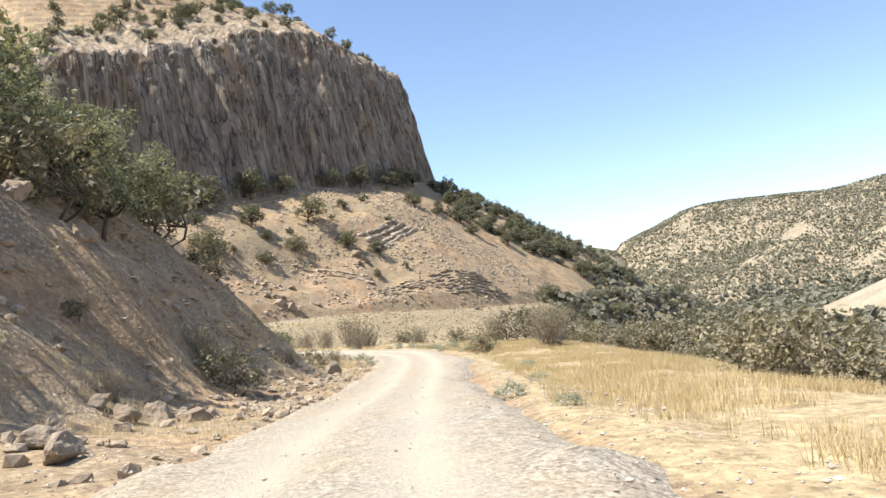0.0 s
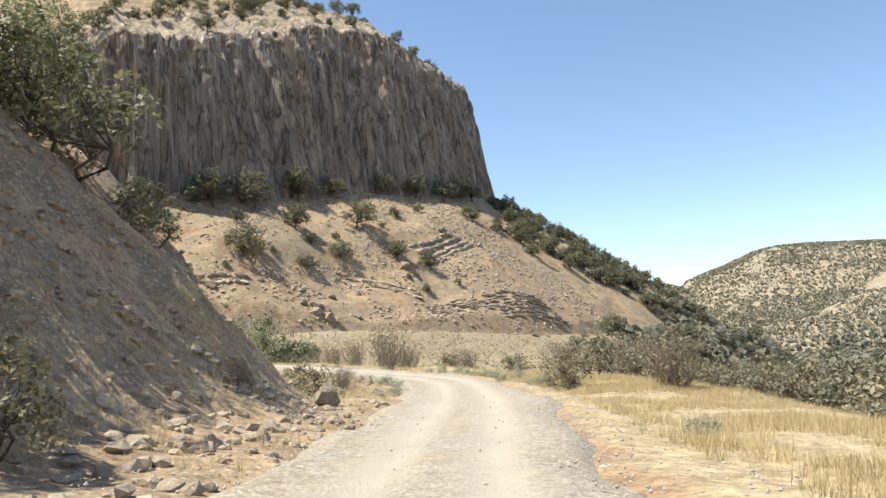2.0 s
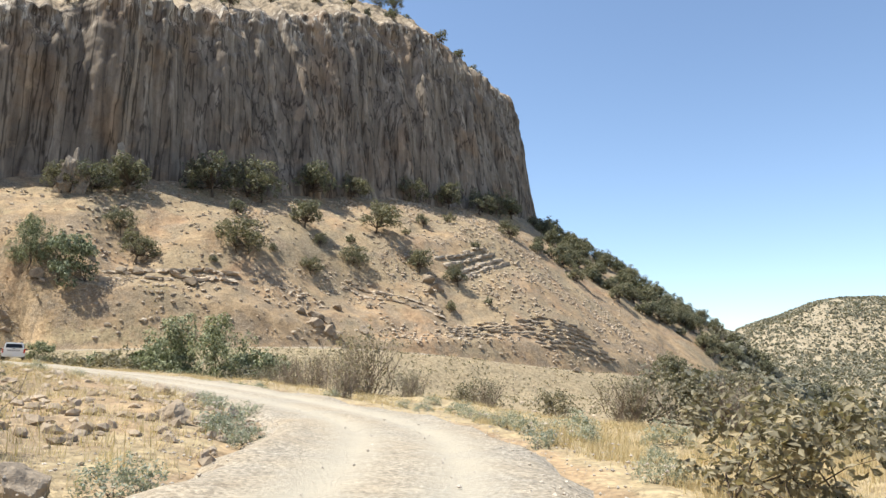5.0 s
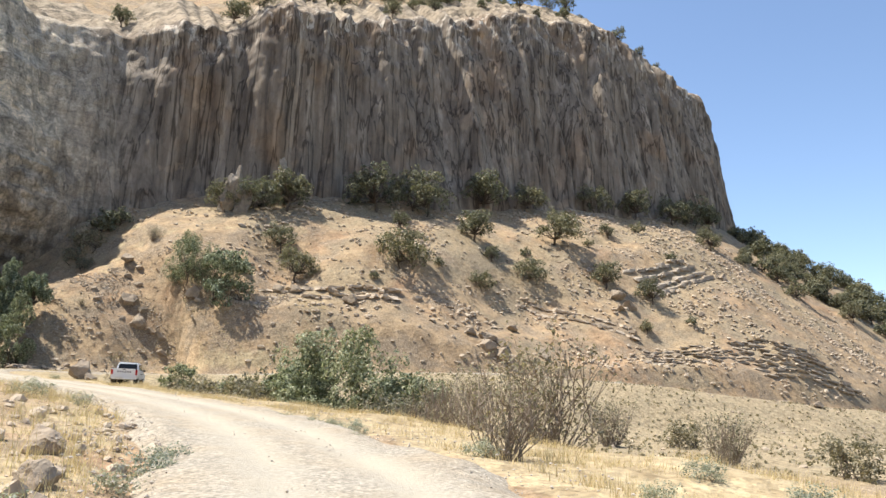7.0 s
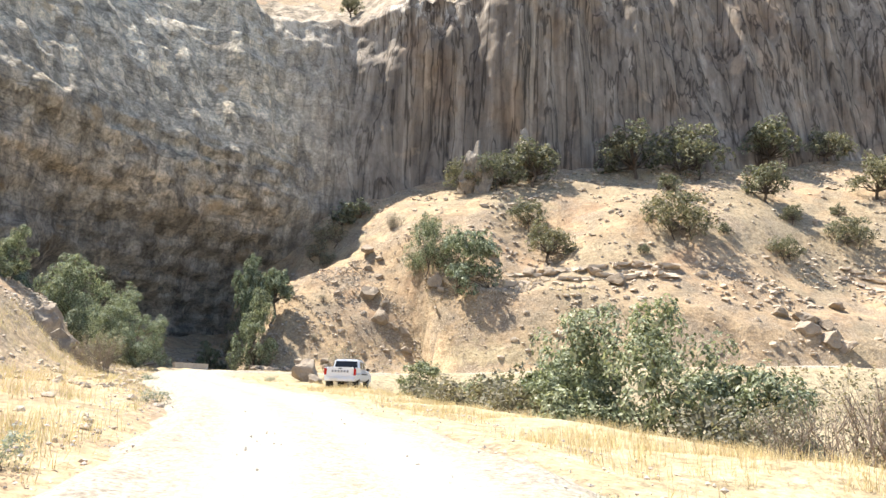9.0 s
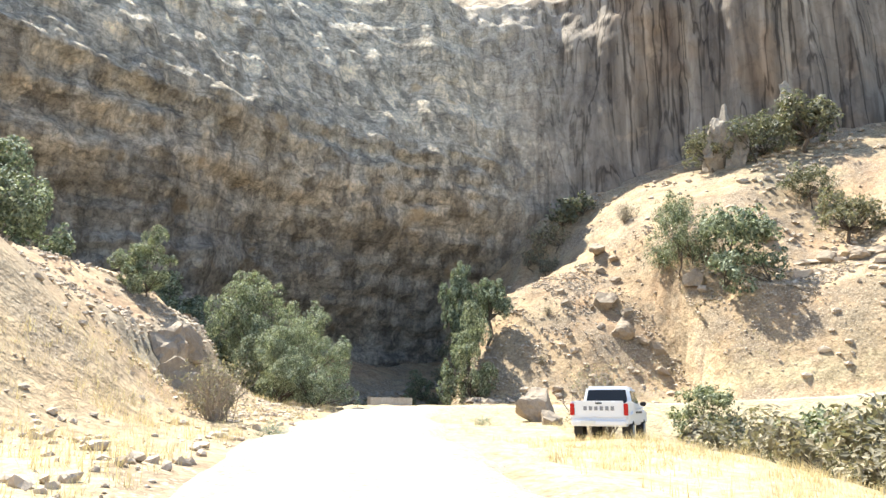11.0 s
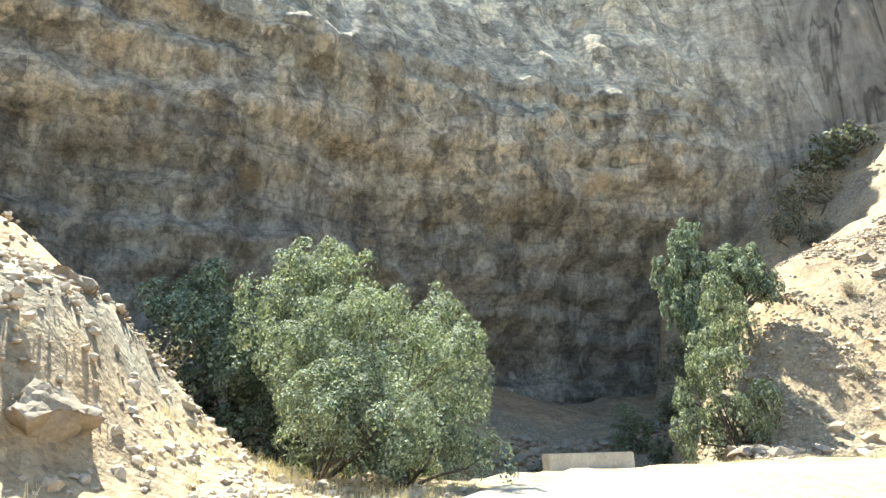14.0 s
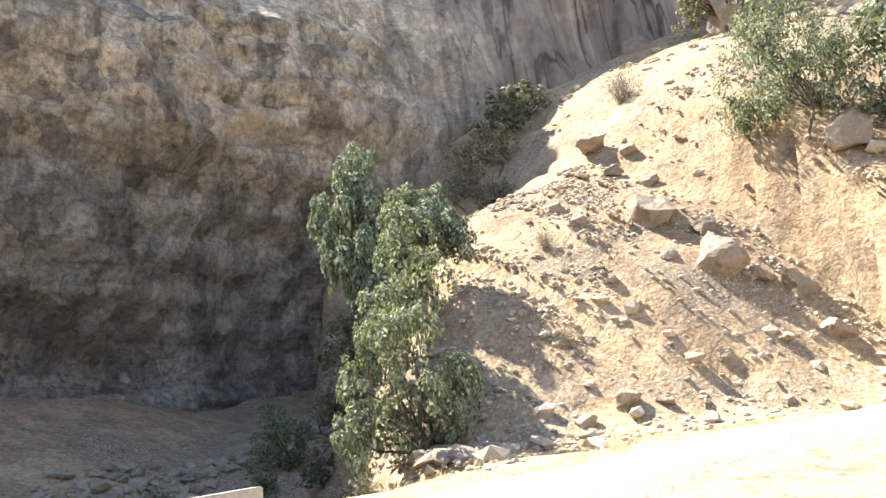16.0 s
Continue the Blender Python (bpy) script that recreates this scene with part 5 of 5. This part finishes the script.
# ---- far scrub ----
def far_scrub(name, count, seed, sample, sizes, label, blades=4, mat=None):
    """Far-off bushes, each a lumpy tuft of a few leafy blades, in one mesh."""
    rng = np.random.default_rng(seed)
    xy = sample(rng, count)
    n, m = len(xy), blades
    z = mesh_height(xy[:, 0], xy[:, 1])
    s = rng.uniform(*sizes, n)
    d = rng.normal(size=(n, m, 3))
    d /= np.linalg.norm(d, axis=2)[:, :, None]
    pos = np.concatenate([xy, (z + 0.35 * s)[:, None]], 1)[:, None] + d * (s * 0.42)[:, None, None] * np.array([1, 1, 0.8])
    t = np.cross(d, rng.normal(size=(n, m, 3)))
    t /= np.linalg.norm(t, axis=2)[:, :, None]
    b = np.cross(d, t)
    k = (s * 0.42)[:, None, None]
    v = np.stack([pos - t * k, pos - b * k * 0.8, pos + t * k, pos + b * k * 0.8], 2).reshape(-1, 3)
    return tagged(mesh_object(name, v, np.arange(len(v)).reshape(-1, 4), mat or scrub_mat), label, "bushes", kind="stuff")


def on_mountain(rng, n):
    th, r = np.radians(rng.uniform(-52, -9, n * 2)), 225 + 390 * rng.beta(1.6, 1.7, n * 2)
    x, y = -np.sin(th) * r, 30 + np.cos(th) * r
    ok = vnoise(x / 30, y / 30, 7) * 0.15 + rng.random(len(x)) * 0.8 > 0.35
    return np.stack([x[ok], y[ok]], 1)[:n]


def in_valley(rng, n):
    x, y = rng.uniform(26, 190, n * 3), rng.uniform(40, 330, n * 3)
    ok = (((x - 110) / 24) ** 2 + ((y - 160) / 34) ** 2 > 1.1) & (vnoise(x / 16, y / 16, 9) * 0.6 + rng.random(len(x)) * 0.6 > 0.45) & (cliff_far(x, y) > 60)
    return np.stack([x[ok], y[ok]], 1)[:n]


def cliff_far(x, y):
    return nearest(CLIFF, x, y)[0]


far_scrub("hill_scrub", 46000, 81, on_mountain, (0.9, 2.0), "dark bushes dotted over the far pale mountain", 3)
far_scrub("valley_scrub", 7500, 82, in_valley, (1.2, 3.6), "dense dark scrub filling the valley beyond", 8)
far_scrub("stubble", 4500, 83, on_stubble, (0.14, 0.36), "low brown stubble and thorn on the valley slope", 4, thorn_mat)


# ---- things on the road ----
def box(bm, size, at, bevel=0.0, taper=(1.0, 1.0), shift=(0.0, 0.0)):
    """A bevelled block, its top face scaled by taper and moved by shift."""
    made = bmesh.ops.create_cube(bm, size=1.0)["verts"]
    for v in made:
        top = v.co.z > 0
        v.co.x = v.co.x * size[0] * (taper[0] if top else 1) + (shift[0] if top else 0) + at[0]
        v.co.y = v.co.y * size[1] * (taper[1] if top else 1) + (shift[1] if top else 0) + at[1]
        v.co.z = v.co.z * size[2] + at[2]
    if bevel:
        edges = {e for v in made for e in v.link_edges}
        bmesh.ops.bevel(bm, geom=list(edges), offset=bevel, segments=2, affect="EDGES")


def block(name, mat, parent, size, at, bevel=0.0, taper=(1.0, 1.0), shift=(0.0, 0.0), label=""):
    bm = bmesh.new()
    box(bm, size, at, bevel, taper, shift)
    return part(name, bm, mat, parent, label)


concrete_mat = rock_material("concrete", (0.4, 0.37, 0.31), (0.56, 0.52, 0.45))
barrier = tagged(new("concrete_parapet"), "low weathered concrete parapet at the edge of the culvert", "parapet")
barrier.matrix_basis = pose(-72.62, 106.43, 0.12, 0, 0, 106)
block("wall", concrete_mat, barrier, (4.1, 0.35, 3.2), (0, 0, -1.08), 0.03)

paint_mat = simple("white_paint", (0.78, 0.78, 0.77), 0.32)
dark_glass = simple("tinted_glass", (0.02, 0.022, 0.025), 0.06)
black_mat = simple("black_plastic", (0.03, 0.03, 0.03), 0.6)
tyre_mat = simple("tyre_rubber", (0.03, 0.028, 0.026), 0.9)
steel_mat = simple("steel_rim", (0.45, 0.45, 0.45), 0.4, 0.8)
red_mat = simple("red_lamp", (0.45, 0.02, 0.015), 0.25)
grey_mat = simple("grey_letters", (0.25, 0.25, 0.26), 0.6)


def wheel(root, x, y):
    bm = bmesh.new()
    bmesh.ops.create_cone(bm, cap_ends=True, segments=28, radius1=0.37, radius2=0.37, depth=0.25, matrix=Matrix.Translation((x, y, 0.37)) @ Matrix.Rotation(math.pi / 2, 4, "X"))
    bmesh.ops.bevel(bm, geom=[e for e in bm.edges if abs(e.verts[0].co.y - e.verts[1].co.y) < 0.01 and e.calc_length() < 0.2], offset=0.05, segments=2, affect="EDGES")
    w = part("wheel", bm, tyre_mat, root, "dusty black tyre")
    side = 0.115 if y > 0 else -0.115
    bm = bmesh.new()
    bmesh.ops.create_cone(bm, cap_ends=True, segments=24, radius1=0.21, radius2=0.2, depth=0.06, matrix=Matrix.Translation((x, y + side, 0.37)) @ Matrix.Rotation(math.pi / 2, 4, "X"))
    part("rim", bm, steel_mat, w, "steel wheel rim")


def build_pickup(m):
    """A double-cab pickup, nose towards +x, 5.1 m long."""
    root = tagged(new("pickup_truck"), "white double-cab pickup truck seen from behind on the gravel", "pickup truck")
    block("body", paint_mat, root, (5.0, 1.72, 0.5), (0, 0, 0.78), 0.08)
    block("bonnet", paint_mat, root, (1.3, 1.62, 0.2), (1.75, 0, 1.09), 0.07, (0.9, 0.92), (-0.04, 0))
    cab = block("cab", paint_mat, root, (2.15, 1.62, 0.74), (0.1, 0, 1.37), 0.07, (0.68, 0.82), (-0.1, 0))
    block("rear_window", dark_glass, cab, (0.03, 1.3, 0.42), (-0.945, 0, 1.42), 0.01, (1, 0.9), (0.14, 0))
    block("windscreen", dark_glass, cab, (0.03, 1.36, 0.5), (0.995, 0, 1.4), 0.01, (1, 0.88), (-0.28, 0))
    for side in (1, -1):
        for x, w, sh in ((0.46, 0.72, -0.14), (-0.46, 0.74, 0.06)):
            block("side_window", dark_glass, cab, (w, 0.03, 0.4), (x, side * 0.765, 1.4), 0.01, (0.78, 1), (sh, -side * 0.07))
        block("bed_side", paint_mat, root, (1.5, 0.07, 0.48), (-1.73, side * 0.82, 1.02), 0.025)
        block("wheel_arch", paint_mat, root, (0.95, 0.06, 0.12), (-1.5, side * 0.88, 0.92), 0.02, (0.7, 1))
        block("side_stripe", black_mat, root, (2.6, 0.012, 0.06), (-0.35, side * 0.866, 0.93), 0.0, (0.9, 1))
        block("tail_lamp", red_mat, root, (0.04, 0.13, 0.34), (-2.505, side * 0.79, 1.02), 0.012)
        block("head_lamp", simple("clear_lamp", (0.7, 0.7, 0.7), 0.1), root, (0.06, 0.34, 0.16), (2.49, side * 0.62, 0.93), 0.015)
        block("door_mirror", black_mat, root, (0.1, 0.2, 0.14), (0.82, side * 0.93, 1.2), 0.03)
        block("mud_flap", black_mat, root, (0.02, 0.26, 0.3), (-1.98, side * 0.72, 0.42))
        for x in (1.5, -1.5):
            wheel(root, x, side * 0.74)
    gate = block("tailgate", paint_mat, root, (0.06, 1.44, 0.5), (-2.49, 0, 1.02), 0.02)
    for k in range(6):
        block("plain_letter_bar", grey_mat, gate, (0.012, 0.1, 0.12), (-2.525, -0.4 + 0.16 * k, 1.05), 0.0)
    block("gate_handle", black_mat, gate, (0.02, 0.2, 0.05), (-2.53, 0, 1.2), 0.008)
    block("rear_bumper", paint_mat, root, (0.14, 1.6, 0.16), (-2.56, 0, 0.62), 0.03)
    block("front_bumper", paint_mat, root, (0.16, 1.68, 0.24), (2.52, 0, 0.62), 0.05)
    block("bed_floor", black_mat, root, (1.45, 1.5, 0.04), (-1.73, 0, 1.04))
    block("number_plate", simple("plate", (0.7, 0.7, 0.66), 0.5), root, (0.012, 0.44, 0.11), (-2.645, 0.3, 0.64))
    root.matrix_basis = m
    return root


TRUCK = (-44.6, 99.2)
build_pickup(pose(*TRUCK, height(*TRUCK) + 0.02, 0, 0, 126))
